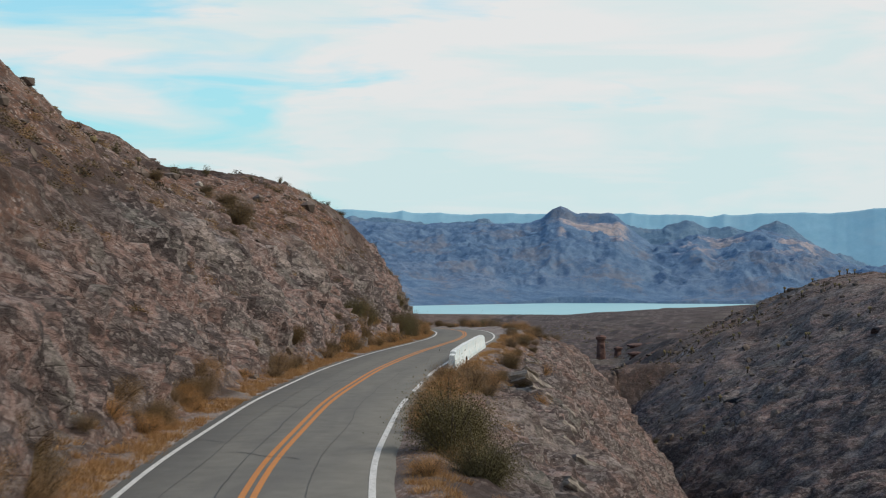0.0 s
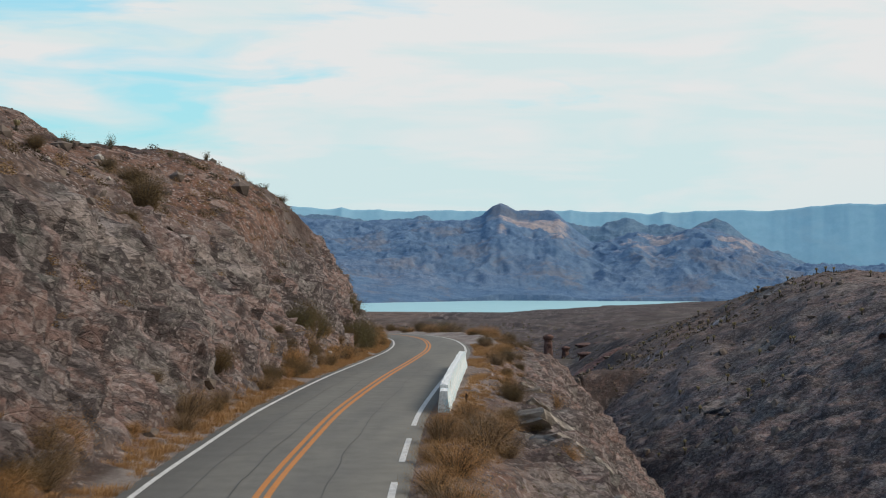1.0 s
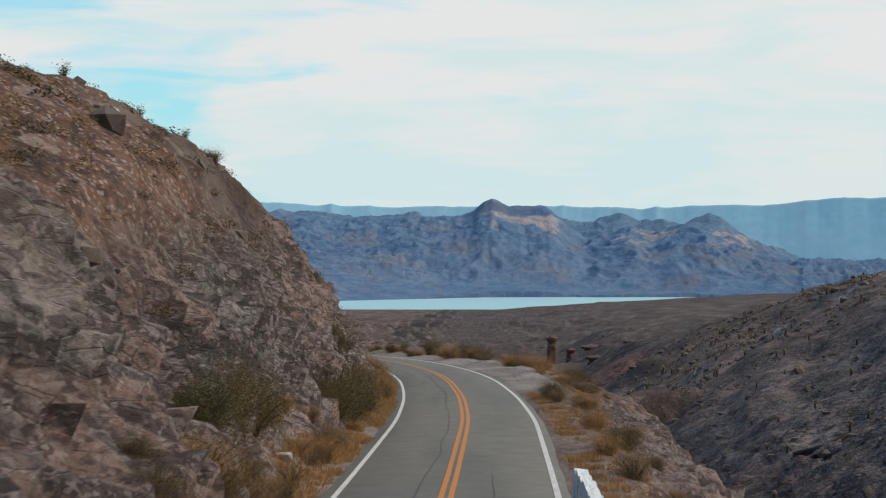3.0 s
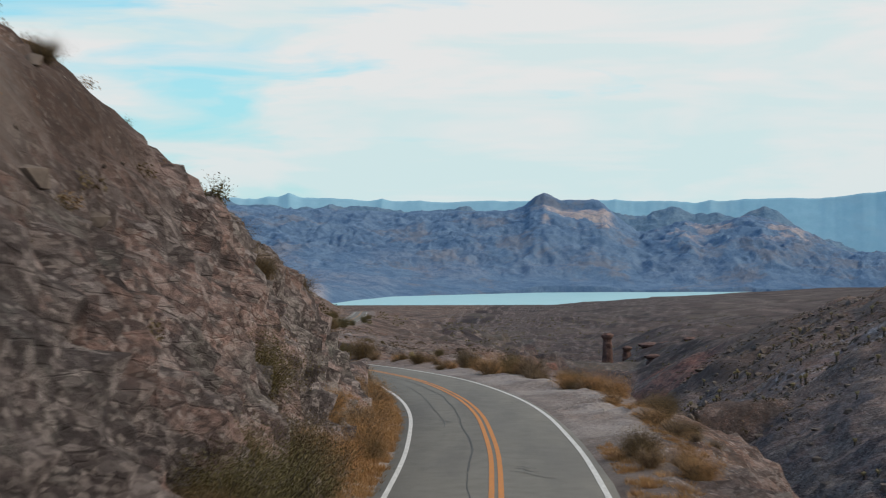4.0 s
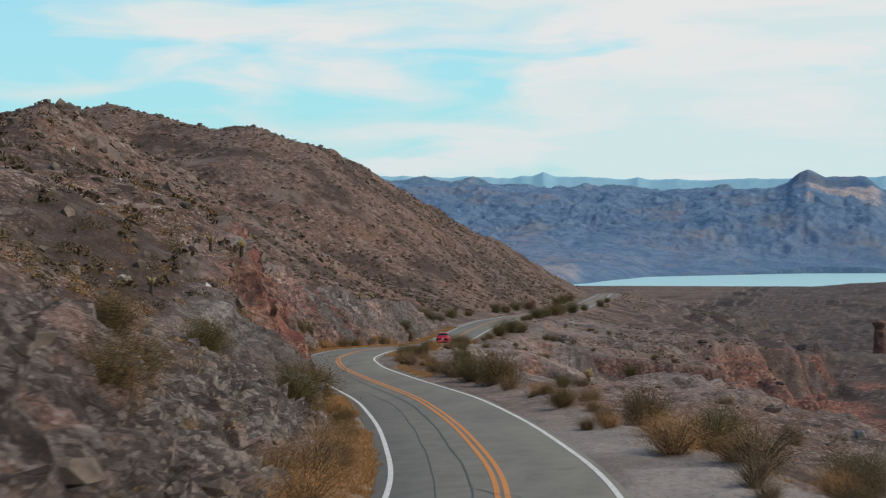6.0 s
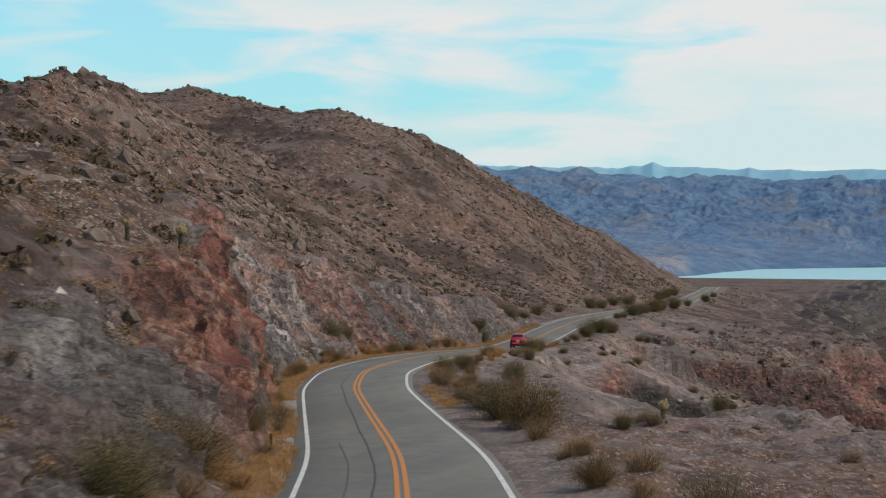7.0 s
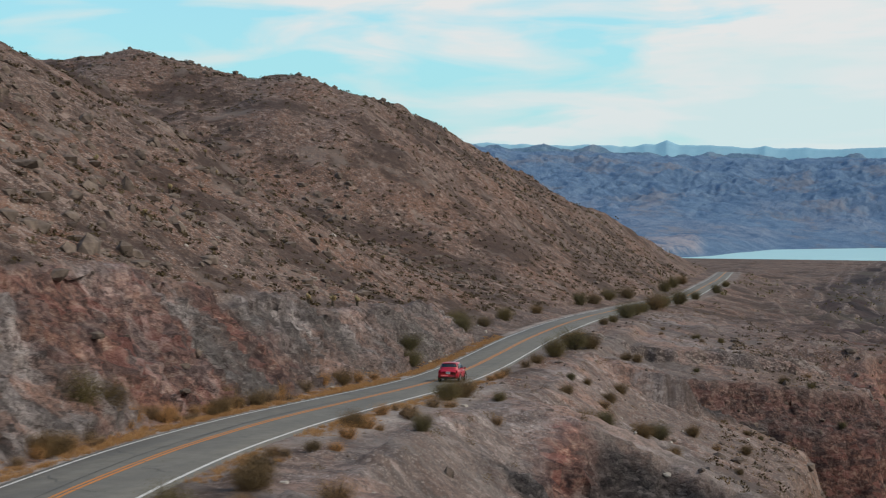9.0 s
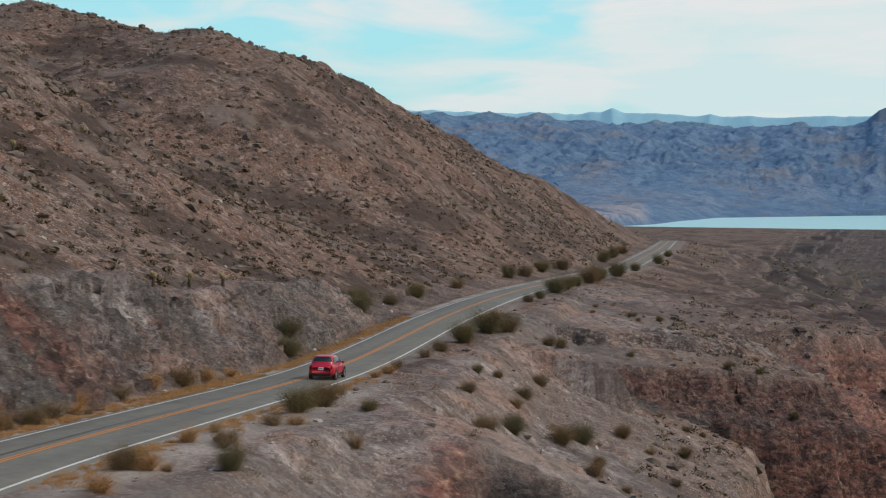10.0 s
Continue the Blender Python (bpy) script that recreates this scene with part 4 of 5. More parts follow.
def plant_by_road(kind, y, off, size):
    x, yy = beside(float(y), float(off))
    return plant(kind, float(x), float(yy), size)


# bushes that stand out, by how far along and beside the road they are: kind, y, offset, size
for kind, y, off, size in (
    ("green", 44, 5.0, 2.1), ("green", 47, 5.5, 1.8), ("green", 41, 5.9, 1.6), ("tan", 52, 5.2, 1.6), ("straw", 57, 4.7, 1.3), ("straw", 63, 4.6, 1.4), ("tan", 70, 5.5, 1.5), ("straw", 38, 4.3, 1.0), ("straw", 49, 4.2, 1.2), ("straw", 53, 4.1, 1.1), ("tan", 57, 4.2, 1.1), ("straw", 60.5, 4.1, 1.1), ("straw", 66, 4.0, 1.0), ("tan", 71, 4.1, 1.0), ("straw", 75, 4.2, 1.0),
    ("tan", 76, 5.4, 1.4), ("straw", 79, 4.9, 1.1), ("green", 110, -5.9, 1.8), ("brown", 113, -5.9, 1.9), ("green", 116.5, -5.8, 1.8), ("straw", 107, -5.4, 1.7), ("green", 133, -5.2, 1.9), ("green", 137, -5.0, 1.9),
    ("brown", 141, -5.2, 1.8), ("tan", 146, -5.0, 1.6), ("green", 143, -6.4, 1.6), ("straw", 150, -4.8, 1.4), ("straw", 156, -4.7, 1.5), ("tan", 160, -5.0, 1.5), ("straw", 165, -4.6, 1.5), ("tan", 170, -5.0, 1.6), ("straw", 175, -4.7, 1.5), ("straw", 181, -4.7, 1.6), ("brown", 186, -5.2, 1.7), ("straw", 192, -4.8, 1.6), ("tan", 197, -5.2, 1.6), ("straw", 202, -4.9, 1.5),
    ("brown", 95, 6.6, 1.2), ("straw", 101, 6.2, 1.1), ("tan", 120, 5.6, 1.2), ("straw", 126, 5.2, 1.2), ("brown", 131, 6.2, 1.3), ("straw", 137, 5.6, 1.1),
    ("green", 208, 8.6, 1.7), ("brown", 214, 7.4, 1.7), ("straw", 205, 6.4, 1.9), ("straw", 209, 6.9, 1.7), ("tan", 201, 8.0, 1.9), ("straw", 186, 8.2, 1.6), ("straw", 180, 8.0, 1.4), ("tan", 174, 8.4, 1.4), ("straw", 168, 7.4, 1.4), ("green", 206, 13, 1.7), ("brown", 202, 11.5, 1.4), ("straw", 196, 11.5, 1.2), ("brown", 192, 14, 1.6),
    ("green", 213, -6.5, 1.8), ("brown", 219, -6.0, 1.9), ("straw", 224, -5.6, 1.4), ("green", 209, -9.5, 1.5),
    ("brown", 239, 6.2, 2.1), ("green", 244, 5.8, 1.7), ("tan", 234, 5.6, 1.2), ("brown", 250, 6.4, 1.9), ("straw", 229, 6.2, 1.2), ("tan", 225, 7.6, 1.4),
    ("green", 276, 5.6, 1.3), ("tan", 268, 5.4, 1.2), ("brown", 284, 7.2, 1.2), ("straw", 272, 5.0, 1.0),
    ("green", 300, -6.6, 1.9), ("brown", 303, -6.2, 1.6), ("green", 270, -7.0, 1.8), ("brown", 267, -5.8, 1.5), ("straw", 330, -5.6, 1.2),
    ("tan", 336, -5.4, 1.3), ("straw", 342, -5.8, 1.3), ("brown", 347, -5.6, 1.4), ("straw", 352, -5.5, 1.3), ("straw", 357, -5.3, 1.2), ("green", 376, -6.0, 2.0), ("green", 379, -7.0, 1.8),
    ("brown", 336, 6.0, 1.2), ("tan", 345, 5.6, 1.0), ("straw", 360, 4.8, 1.0), ("straw", 364, 5.0, 1.1), ("tan", 368, 5.0, 1.0),
    ("tan", 378, 5.4, 1.1), ("brown", 384, 5.6, 1.4), ("green", 391, 6.6, 1.9), ("tan", 396, 5.6, 1.3), ("green", 401, 7.4, 2.6), ("brown", 404, 9.0, 2.1), ("tan", 411, 6.4, 1.4),
    ("green", 470, 6.6, 2.6), ("green", 484, 6.8, 2.8), ("brown", 515, 6.8, 3.0), ("green", 525, 7.0, 3.4), ("green", 556, 7.0, 3.2), ("green", 520, -8.4, 2.4), ("brown", 535, -7.8, 2.8), ("green", 556, -8.6, 3.0), ("brown", 575, -7.6, 2.8),
    ("brown", 352, 14, 1.5), ("green", 360, 15, 1.6), ("brown", 368, 18, 1.7), ("green", 376, 19, 1.7), ("brown", 384, 22, 1.5), ("tan", 372, 14, 1.3), ("brown", 390, 14, 1.5), ("green", 342, 13, 1.4), ("tan", 362, 21, 1.4), ("green", 333, 6.2, 1.5), ("brown", 337.5, 6.4, 1.7), ("tan", 341, 6.0, 1.3), ("tan", 318, 7.2, 1.1), ("brown", 440, 6.0, 1.4), ("green", 452, 6.2, 1.3),
    ("green", 500, 6.4, 1.8), ("green", 540, 6.2, 2.0), ("green", 590, 6.5, 2.2), ("green", 640, 6.8, 2.4), ("green", 690, 6.6, 2.2),
    ("green", 405, -7, 2.0), ("green", 412, -9, 2.2), ("brown", 424, -8, 1.8), ("green", 438, -8, 2.0), ("brown", 470, -8, 1.8),
    ("green", 640, -7.5, 3.0), ("green", 670, -7.5, 3.0), ("brown", 700, -7.5, 3.2),
):
    plant_by_road(kind, y, off, size)

# shrubs on the cliff tops against the sky
for y, off, size in ((156, -9.8, 1.0), (137, -14.0, 0.6), (131, -15.5, 0.55), (126, -17, 0.5), (140, -12.6, 0.5), (104, -22, 0.8), (112, -20, 0.8), (118, -19, 0.7), (146, -10.6, 0.5), (98, -25, 0.9)):
    plant_by_road("airy", y, off, size)
for y, off, size in ((97, -11.5, 1.7), (104, -14, 1.3), (141, -11.5, 0.7), (150, -8.0, 0.6), (110, -17, 1.0), (100, -18, 0.9), (88, -10, 1.0), (158, -8.5, 1.3), (168, -8, 1.2), (174, -7.5, 1.5), (166, -10.5, 1.2), (186, -8, 1.4), (192, -9, 1.5), (199, -11, 1.2)):
    plant_by_road("brown", y, off, size)


def verge_bushes():
    """Smaller shrubs along both verges."""
    for _ in range(330):
        y = plant_rng.uniform(22, 330)
        if plant_rng.random() < 0.68:
            off = -plant_rng.uniform(4.3, 6.0)
        else:
            off = plant_rng.uniform(4.8, 7.5) + (1.8 if 160 < y < 212 else 0)
            if 78 < y < 118:
                off += 1.2
        plant_by_road(plant_rng.choice(("tan", "straw", "straw", "tan", "brown")), y, off, plant_rng.uniform(0.55, 1.2))
    for _ in range(90):
        y, off = plant_rng.uniform(215, 470), plant_rng.uniform(9, 46)
        plant_by_road(plant_rng.choice(("brown", "green", "tan")), y, off, plant_rng.uniform(0.6, 1.3))


verge_bushes()


def make_grass():
    """Dry grass along the verges."""
    rng = np.random.default_rng(8)
    y = rng.uniform(18, 430, 8500)
    left = rng.uniform(0, 1, y.size) < 0.66
    off = np.where(left, -(3.62 + np.abs(rng.normal(0, 0.85, y.size))), 3.85 + np.abs(rng.normal(0, 0.9, y.size)) + np.where((y > 158) & (y < 214), 2.9, 0) + np.where((y > 78) & (y < 116), 0.6, 0))
    keep = layered(y * 0.11, off * 0.2, octaves=3, seed=140) > np.where(left, 0.36, 0.48)
    y, off = y[keep], off[keep]
    gx, gy = beside(y, off)
    gz = height_at(gx, gy)
    n, per = len(gx), 80
    high, wide = rng.uniform(0.10, 0.34, (n, 1)), rng.uniform(0.14, 0.42, (n, 1))
    a, r = rng.uniform(0, 6.28, (n, per)), wide * np.sqrt(rng.uniform(0, 1, (n, per)))
    t, w = rng.uniform(0, 6.28, (n, per)), rng.uniform(0.005, 0.012, (n, per))
    gx, gy, gz = gx[:, None], gy[:, None], gz[:, None]
    bx, by = gx + 0.75 * r * np.cos(a), gy + 0.75 * r * np.sin(a)
    low = np.broadcast_to(gz - 0.05, bx.shape)
    tip = gz + high * rng.uniform(0.4, 1, (n, per)) * (1.1 - 0.5 * r / wide)
    A = np.stack([bx - w * np.cos(t), by - w * np.sin(t), low], -1)
    B = np.stack([bx + w * np.cos(t), by + w * np.sin(t), low], -1)
    C = np.stack([gx + 1.25 * r * np.cos(a) + rng.normal(0, 0.05, (n, per)), gy + 1.25 * r * np.sin(a) + rng.normal(0, 0.05, (n, per)), tip], -1)
    verts = np.stack([A, B, C], 2).reshape(-1, 3).tolist()
    faces = np.arange(n * per * 3).reshape(-1, 3).tolist()
    tagged(new("dry_grass", mesh_of("dry_grass", verts, faces, STRAW)), "dry orange grass tufts along the road verges", "grass", kind="stuff")


make_grass()


def scattered(count, seed, lo, hi, offs, bias):
    """Random places on the slopes, more of them near."""
    rng = np.random.default_rng(seed)
    y = lo + (hi - lo) * rng.uniform(0, 1, count) ** bias
    off = rng.uniform(*offs, count)
    x = np.interp(y, LINE_Y, LINE_X) + off
    return rng, x, y


def make_tufts(name, count, seed, lo, hi, offs, bias, size, mat, label, per=32, rocky=0.5, leaf=0.24):
    """Low shrubs over the slopes, each a loose ball of small leaves."""
    rng, x, y = scattered(count, seed, lo, hi, offs, bias)
    rock, o = sample(M_ROCK, x, y), sample(G_OFF, x, y)
    keep = (np.abs(o) > 7) & (rock < rocky) & (rng.uniform(0, 1, count) < 0.25 + 0.9 * layered(x * 0.03, y * 0.03, octaves=3, seed=seed))
    x, y = x[keep], y[keep]
    z = height_at(x, y)
    n = len(x)
    s = size * rng.uniform(0.5, 1.5, n)
    d = rng.normal(0, 1, (n, per, 3))
    d /= np.linalg.norm(d, axis=2, keepdims=True)
    d[..., 2] = np.abs(d[..., 2]) * 0.9
    c = np.stack([x, y, z], -1)[:, None] + d * s[:, None, None] * rng.uniform(0.45, 1.0, (n, per, 1))
    u = rng.normal(0, 1, (n, per, 3))
    v = rng.normal(0, 1, (n, per, 3))
    k = (s * leaf)[:, None, None]
    u, v = u / np.linalg.norm(u, axis=2, keepdims=True) * k, v / np.linalg.norm(v, axis=2, keepdims=True) * k
    P = np.stack([c - u, c + v * 0.7, c + u, c - v * 0.7], 2).reshape(-1, 3)
    f = np.arange(len(P)).reshape(-1, 4)
    me = mesh_of(name, P.tolist(), f.tolist(), mat)
    tagged(new(name, me), label, "shrubs", kind="stuff")


make_tufts("slope_shrubs", 21000, 21, 205, 760, (-200, -9), 1.0, 0.50, SAGE, "low withered shrubs dotted over the brown hillside", 22, 0.5, 0.27)
make_tufts("slope_shrubs", 2600, 22, 60, 330, (-60, -12), 1.0, 0.36, SAGE, "low dry shrubs on the stony slopes above the cutting", 70, 0.5, 0.13)
make_tufts("canyon_shrubs", 8500, 23, 190, 520, (24, 170), 1.0, 0.50, SAGE, "low dark shrubs dotted over the hill beyond the canyon", 20)
make_tufts("canyon_shrubs", 5500, 26, 190, 480, (24, 150), 1.0, 0.36, TAN, "low tan shrubs dotted over the hill beyond the canyon", 16)
make_tufts("canyon_shrubs", 4500, 29, 190, 480, (24, 150), 1.0, 0.26, BROWN, "small brown shrubs dotted over the hill beyond the canyon", 16)
make_tufts("canyon_shrubs", 1100, 24, 215, 560, (8, 60), 1.0, 0.42, BROWN, "low dry shrubs on the eroded slope below the road", 110, 0.5, 0.085)
make_tufts("cliff_shrubs", 650, 27, 40, 262, (-17, -6.5), 1.0, 0.40, TAN, "dry tan shrubs rooted in the cut rock face", 150, 2.0, 0.085)
make_tufts("cliff_shrubs", 500, 28, 40, 262, (-17, -6.5), 1.0, 0.42, BROWN, "withered brown shrubs rooted in the cut rock face", 160, 2.0, 0.085)
make_tufts("plain_shrubs", 3000, 25, 560, 1500, (-60, 420), 1.0, 1.3, GREEN, "scattered green shrubs on the valley floor", 10)

# ---- loose stone ----
STONE = make_plain("loose brown stone", (0.055, 0.042, 0.036), (0.19, 0.148, 0.122), 1.2, 0.95, 0.4, 0.05)
PALE_STONE = make_plain("loose pale stone", (0.20, 0.175, 0.15), (0.42, 0.385, 0.345), 1.2, 0.95, 0.4, 0.05)
ICO = bmesh.new()
bmesh.ops.create_icosphere(ICO, subdivisions=1, radius=1.0)
ICO_V = np.array([v.co[:] for v in ICO.verts])
ICO_F = np.array([[v.index for v in f.verts] for f in ICO.faces])
ICO.free()


def make_stones(name, count, seed, lo, hi, offs, bias, small, large, mat, label, away=4.3, clumped=False):
    rng, x, y = scattered(count, seed, lo, hi, offs, bias)
    o, _ = road_offset(x, y)
    keep = np.abs(o) > away
    if clumped:
        keep &= layered(x * 0.028, y * 0.028, octaves=4, seed=seed, gain=0.6) > 0.49 + 0.05 * rng.normal(0, 1, count)
    x, y = x[keep], y[keep]
    z = height_at(x, y)
    n = len(x)
    s = small * (large / small) ** (rng.uniform(0, 1, n) ** 2.2)
    warp = 1 + rng.uniform(-0.38, 0.38, (n, len(ICO_V), 1))
    shape = rng.uniform(0.55, 1.25, (n, 1, 3)) * np.array([1, 1, 0.75])
    P = ICO_V[None] * warp * shape * s[:, None, None] + np.stack([x, y, z + 0.1 * s], -1)[:, None]
    F = ICO_F[None] + (np.arange(n) * len(ICO_V))[:, None, None]
    me = mesh_of(name, P.reshape(-1, 3).tolist(), F.reshape(-1, 3).tolist(), mat)
    tagged(new(name, me), label, "stones", kind="stuff")


make_stones("slope_stones", 3600, 41, 50, 330, (-50, -5), 1.0, 0.07, 0.6, STONE, "brown stones fallen on the slope beside the road")
make_stones("slope_stones", 1800, 42, 215, 520, (5, 60), 1.0, 0.05, 0.40, STONE, "brown stones on the eroded slope below the road", 5.5)
make_stones("pale_stones", 900, 43, 60, 420, (-30, 45), 1.0, 0.07, 0.42, PALE_STONE, "pale stones strewn over the slopes", 5.0)
make_stones("hill_stones", 17000, 44, 290, 720, (-190, -14), 1.0, 0.2, 1.1, STONE, "dark boulders scattered over the brown hillside", 4.3, True)
make_stones("canyon_stones", 5000, 45, 190, 480, (24, 160), 1.0, 0.2, 0.95, STONE, "dark boulders on the hill beyond the canyon")


# ---- cacti ----
def make_cholla(seed, high):
    """A cactus with a dark stem and short arms in pale spines."""
    rng = np.random.default_rng(seed)
    root = tagged(new("cholla_cactus"), "cholla cactus with dark stem and pale spiny arms", "cactus", "cholla cacti")
    bm = bmesh.new()
    bmesh.ops.create_cone(bm, segments=8, radius1=0.11 * high, radius2=0.07 * high, depth=0.62 * high, cap_ends=True, matrix=Matrix.Translation((0, 0, 0.28 * high)))
    for v in bm.verts:
        v.co.x += 0.03 * high * math.sin(v.co.z * 7 / high)
    me = bpy.data.meshes.new("stem")
    bm.to_mesh(me)
    bm.free()
    me.materials.append(CACTUS_BARK)
    part("stem", me, root, "dark woody stem")
    for k in range(7):
        bm = bmesh.new()
        a, lean = 2 * np.pi * k / 7 + rng.uniform(-0.3, 0.3), rng.uniform(0.1, 0.75)
        length = high * rng.uniform(0.20, 0.30)
        m = Matrix.Translation((0.05 * math.cos(a), 0.05 * math.sin(a), high * rng.uniform(0.48, 0.62))) @ Matrix.Rotation(a, 4, "Z") @ Matrix.Rotation(lean, 4, "Y") @ Matrix.Translation((0, 0, length / 2))
        bmesh.ops.create_icosphere(bm, subdivisions=2, radius=1.0)
        for v in bm.verts:
            r = 1 + rng.uniform(-0.18, 0.25)
            v.co = m @ Vector((v.co.x * 0.075 * high * r, v.co.y * 0.075 * high * r, v.co.z * length * 0.55 * r))
        me = bpy.data.meshes.new("arm")
        bm.to_mesh(me)
        bm.free()
        me.materials.append(SPINE)
        part("arm", me, root, "pale yellow spiny arm")
    return root


CHOLLAS = [make_cholla(3, 1.3), make_cholla(7, 1.1)]


def put_cholla(x, y, size):
    model = plant_rng.choice(CHOLLAS)
    m = pose(x, y, float(height_at(x, y)[0]) - 0.03, 0, 0, plant_rng.uniform(0, 360)) @ Matrix.Scale(size, 4)
    ob = model if model.name not in USED else copy_thing(model, Matrix.Identity(4))
    USED.add(ob.name)
    ob.matrix_basis = m


for x, y, size in ((-39.7, 234, 1.0), (-39.5, 238.1, 1.0), (-71.2, 371.8, 1.3), (-71.2, 365.6, 1.3), (-70.5, 358, 1.1), (-34, 214, 0.9), (-47, 232, 0.9), (-21.7, 254.4, 1.2)):
    put_cholla(x, y, size)
for _ in range(130):
    put_cholla(plant_rng.uniform(18, 66), plant_rng.uniform(210, 410), plant_rng.uniform(0.9, 1.5))
for _ in range(9):
    put_cholla(plant_rng.uniform(-130, -75), plant_rng.uniform(340, 480), plant_rng.uniform(0.8, 1.3))
for _ in range(8):
    put_cholla(plant_rng.uniform(-40, -24), plant_rng.uniform(65, 110), plant_rng.uniform(0.6, 0.9))


# ---- parapet ----
def make_whitewash():
    m, n, at = material("flaking white paint on stone")
    a = n.noise(at, 1.1, 5, 0.65, 0.4)
    b = n.noise(at, 9, 5, 0.7)
    c = n.ramp(b, (0.30, (0.42, 0.42, 0.41)), (0.55, (0.74, 0.75, 0.74)))
    c = n.mix(n.ramp(a, (0.48, 0.0), (0.60, 0.8)), c, (0.33, 0.58, 0.68))
    c = n.mix(n.ramp(b, (0.62, 0.0), (0.70, 0.8)), c, (0.20, 0.17, 0.15))
    finish(n, c, 0.8, b, 0.5, 0.03)
    return m


WHITEWASH = make_whitewash()


def make_block(seed):
    """One stone block of the parapet, broader at its foot, with worn edges."""
    rng = np.random.default_rng(seed)
    bm = bmesh.new()
    bmesh.ops.create_cube(bm, size=1.0)
    bmesh.ops.subdivide_edges(bm, edges=bm.edges[:], cuts=2, use_grid_fill=True)
    for v in bm.verts:
        up = v.co.z + 0.5
        v.co.x *= 0.46 - 0.16 * up + 0.02 * rng.uniform(-1, 1)
        v.co.y *= 1.235
        v.co.z = up * 1.24 - 0.14 + (0.014 * rng.uniform(-1, 1) if up > 0.9 else 0)
        if abs(v.co.y) > 0.6 and up > 0.9:
            v.co.z -= 0.035
        if v.co.x > 0.1 and up < 0.5:
            v.co.x += 0.10 * rng.uniform(0, 1)
    me = bpy.data.meshes.new("block")
    bm.to_mesh(me)
    bm.free()
    me.materials.append(WHITEWASH)
    return me


def make_parapet():
    root = tagged(new("parapet_wall"), "low white-painted stone parapet along the road edge", "wall")
    x0, y0 = beside(97.0, 4.0)
    root.location = (float(x0), float(y0), float(np.interp(97.0, LINE_Y, LINE_Z)))
    shapes = [make_block(k) for k in range(5)]
    ys = np.arange(81.8, 114.0, 1.27)
    for k, y in enumerate(ys):
        x, yy = beside(float(y), 4.0 - 0.012 * (y - 81.4))
        turn = -math.atan(np.interp(y, LINE_Y, SLOPE))
        ob = part("block", shapes[k % 5], root)
        end = 0.86 if k in (0, len(ys) - 1) else 1.0
        ob.location = Vector((float(x), float(yy), float(np.interp(y, LINE_Y, LINE_Z)) - 0.08)) - root.location
        ob.rotation_euler = (radians(plant_rng.uniform(-0.8, 0.8)), radians(plant_rng.uniform(-1.2, 1.2)), -turn * -1 + radians(plant_rng.uniform(-1, 1)))
        ob.scale = (1, 1, end * plant_rng.uniform(0.985, 1.015))


make_parapet()

RUST_POST = make_plain("rusted steel", (0.045, 0.028, 0.020), (0.12, 0.065, 0.04), 15.0, 0.8, 0.3, 0.01)


def make_post(y, off, high):
    x, yy = beside(float(y), float(off))
    root = tagged(new("marker_post"), "thin rusty steel marker post at the road edge", "post", "marker posts")
    root.location = (float(x), float(yy), float(height_at(x, yy)[0]))
    bm = bmesh.new()
    bmesh.ops.create_cube(bm, size=1.0)
    for v in bm.verts:
        v.co = Vector((v.co.x * 0.07, v.co.y * 0.035, (v.co.z + 0.5) * (high + 0.3) - 0.3))
    bmesh.ops.bevel(bm, geom=bm.edges[:], offset=0.008, segments=1, affect="EDGES")
    me = bpy.data.meshes.new("shaft")
    bm.to_mesh(me)
    bm.free()
    me.materials.append(RUST_POST)
    part("shaft", me, root)
    bm = bmesh.new()
    bmesh.ops.create_cube(bm, size=1.0)
    for v in bm.verts:
        v.co = Vector((v.co.x * 0.09, v.co.y * 0.02 - 0.03, high - 0.12 + v.co.z * 0.14))
    me = bpy.data.meshes.new("plate")
    bm.to_mesh(me)
    bm.free()
    me.materials.append(RUST_POST)
    part("plate", me, root)


for y, off, high in ((79.5, 4.9, 0.95), (232, -4.4, 0.7)):
    make_post(y, off, high)

# ---- rock pillars in the valley ----
RED_ROCK = make_plain("dark red sandstone", (0.060, 0.032, 0.028), (0.170, 0.095, 0.075), 0.5, 0.95, 0.9, 0.5)


def make_pillar(x, y, low, high, wide, seed):
    """A weathered rock tower with a broader cap."""
    rng = np.random.default_rng(seed)
    rings, sides = 22, 18
    verts, faces = [], []
    for i in range(rings):
        t = i / (rings - 1)
        r = wide * (1.45 - 0.75 * t ** 0.5 + 0.30 * math.exp(-((t - 0.93) / 0.06) ** 2) - 0.12 * math.exp(-((t - 0.84) / 0.05) ** 2))
        if i == rings - 1:
            r *= 0.55
        for j in range(sides):
            a = 2 * math.pi * j / sides
            px, py = math.cos(a), math.sin(a)
            k = 1 + 0.55 * (float(layered(np.array([px * 1.3 + seed]), np.array([py * 1.3]), np.array([t * 4.0]), 4, 150)[0]) - 0.5) + rng.uniform(-0.05, 0.05)
            verts.append((x + r * k * px, y + r * k * py, low + (high - low) * t))
    for i in range(rings - 1):
        for j in range(sides):
            faces.append((i * sides + j, i * sides + (j + 1) % sides, (i + 1) * sides + (j + 1) % sides, (i + 1) * sides + j))
    faces.append(tuple((rings - 1) * sides + j for j in range(sides)))
    tagged(new("rock_pillar", mesh_of("rock_pillar", verts, faces, RED_ROCK)), "weathered dark red rock pillar in the valley", "rock", "rock pillars")


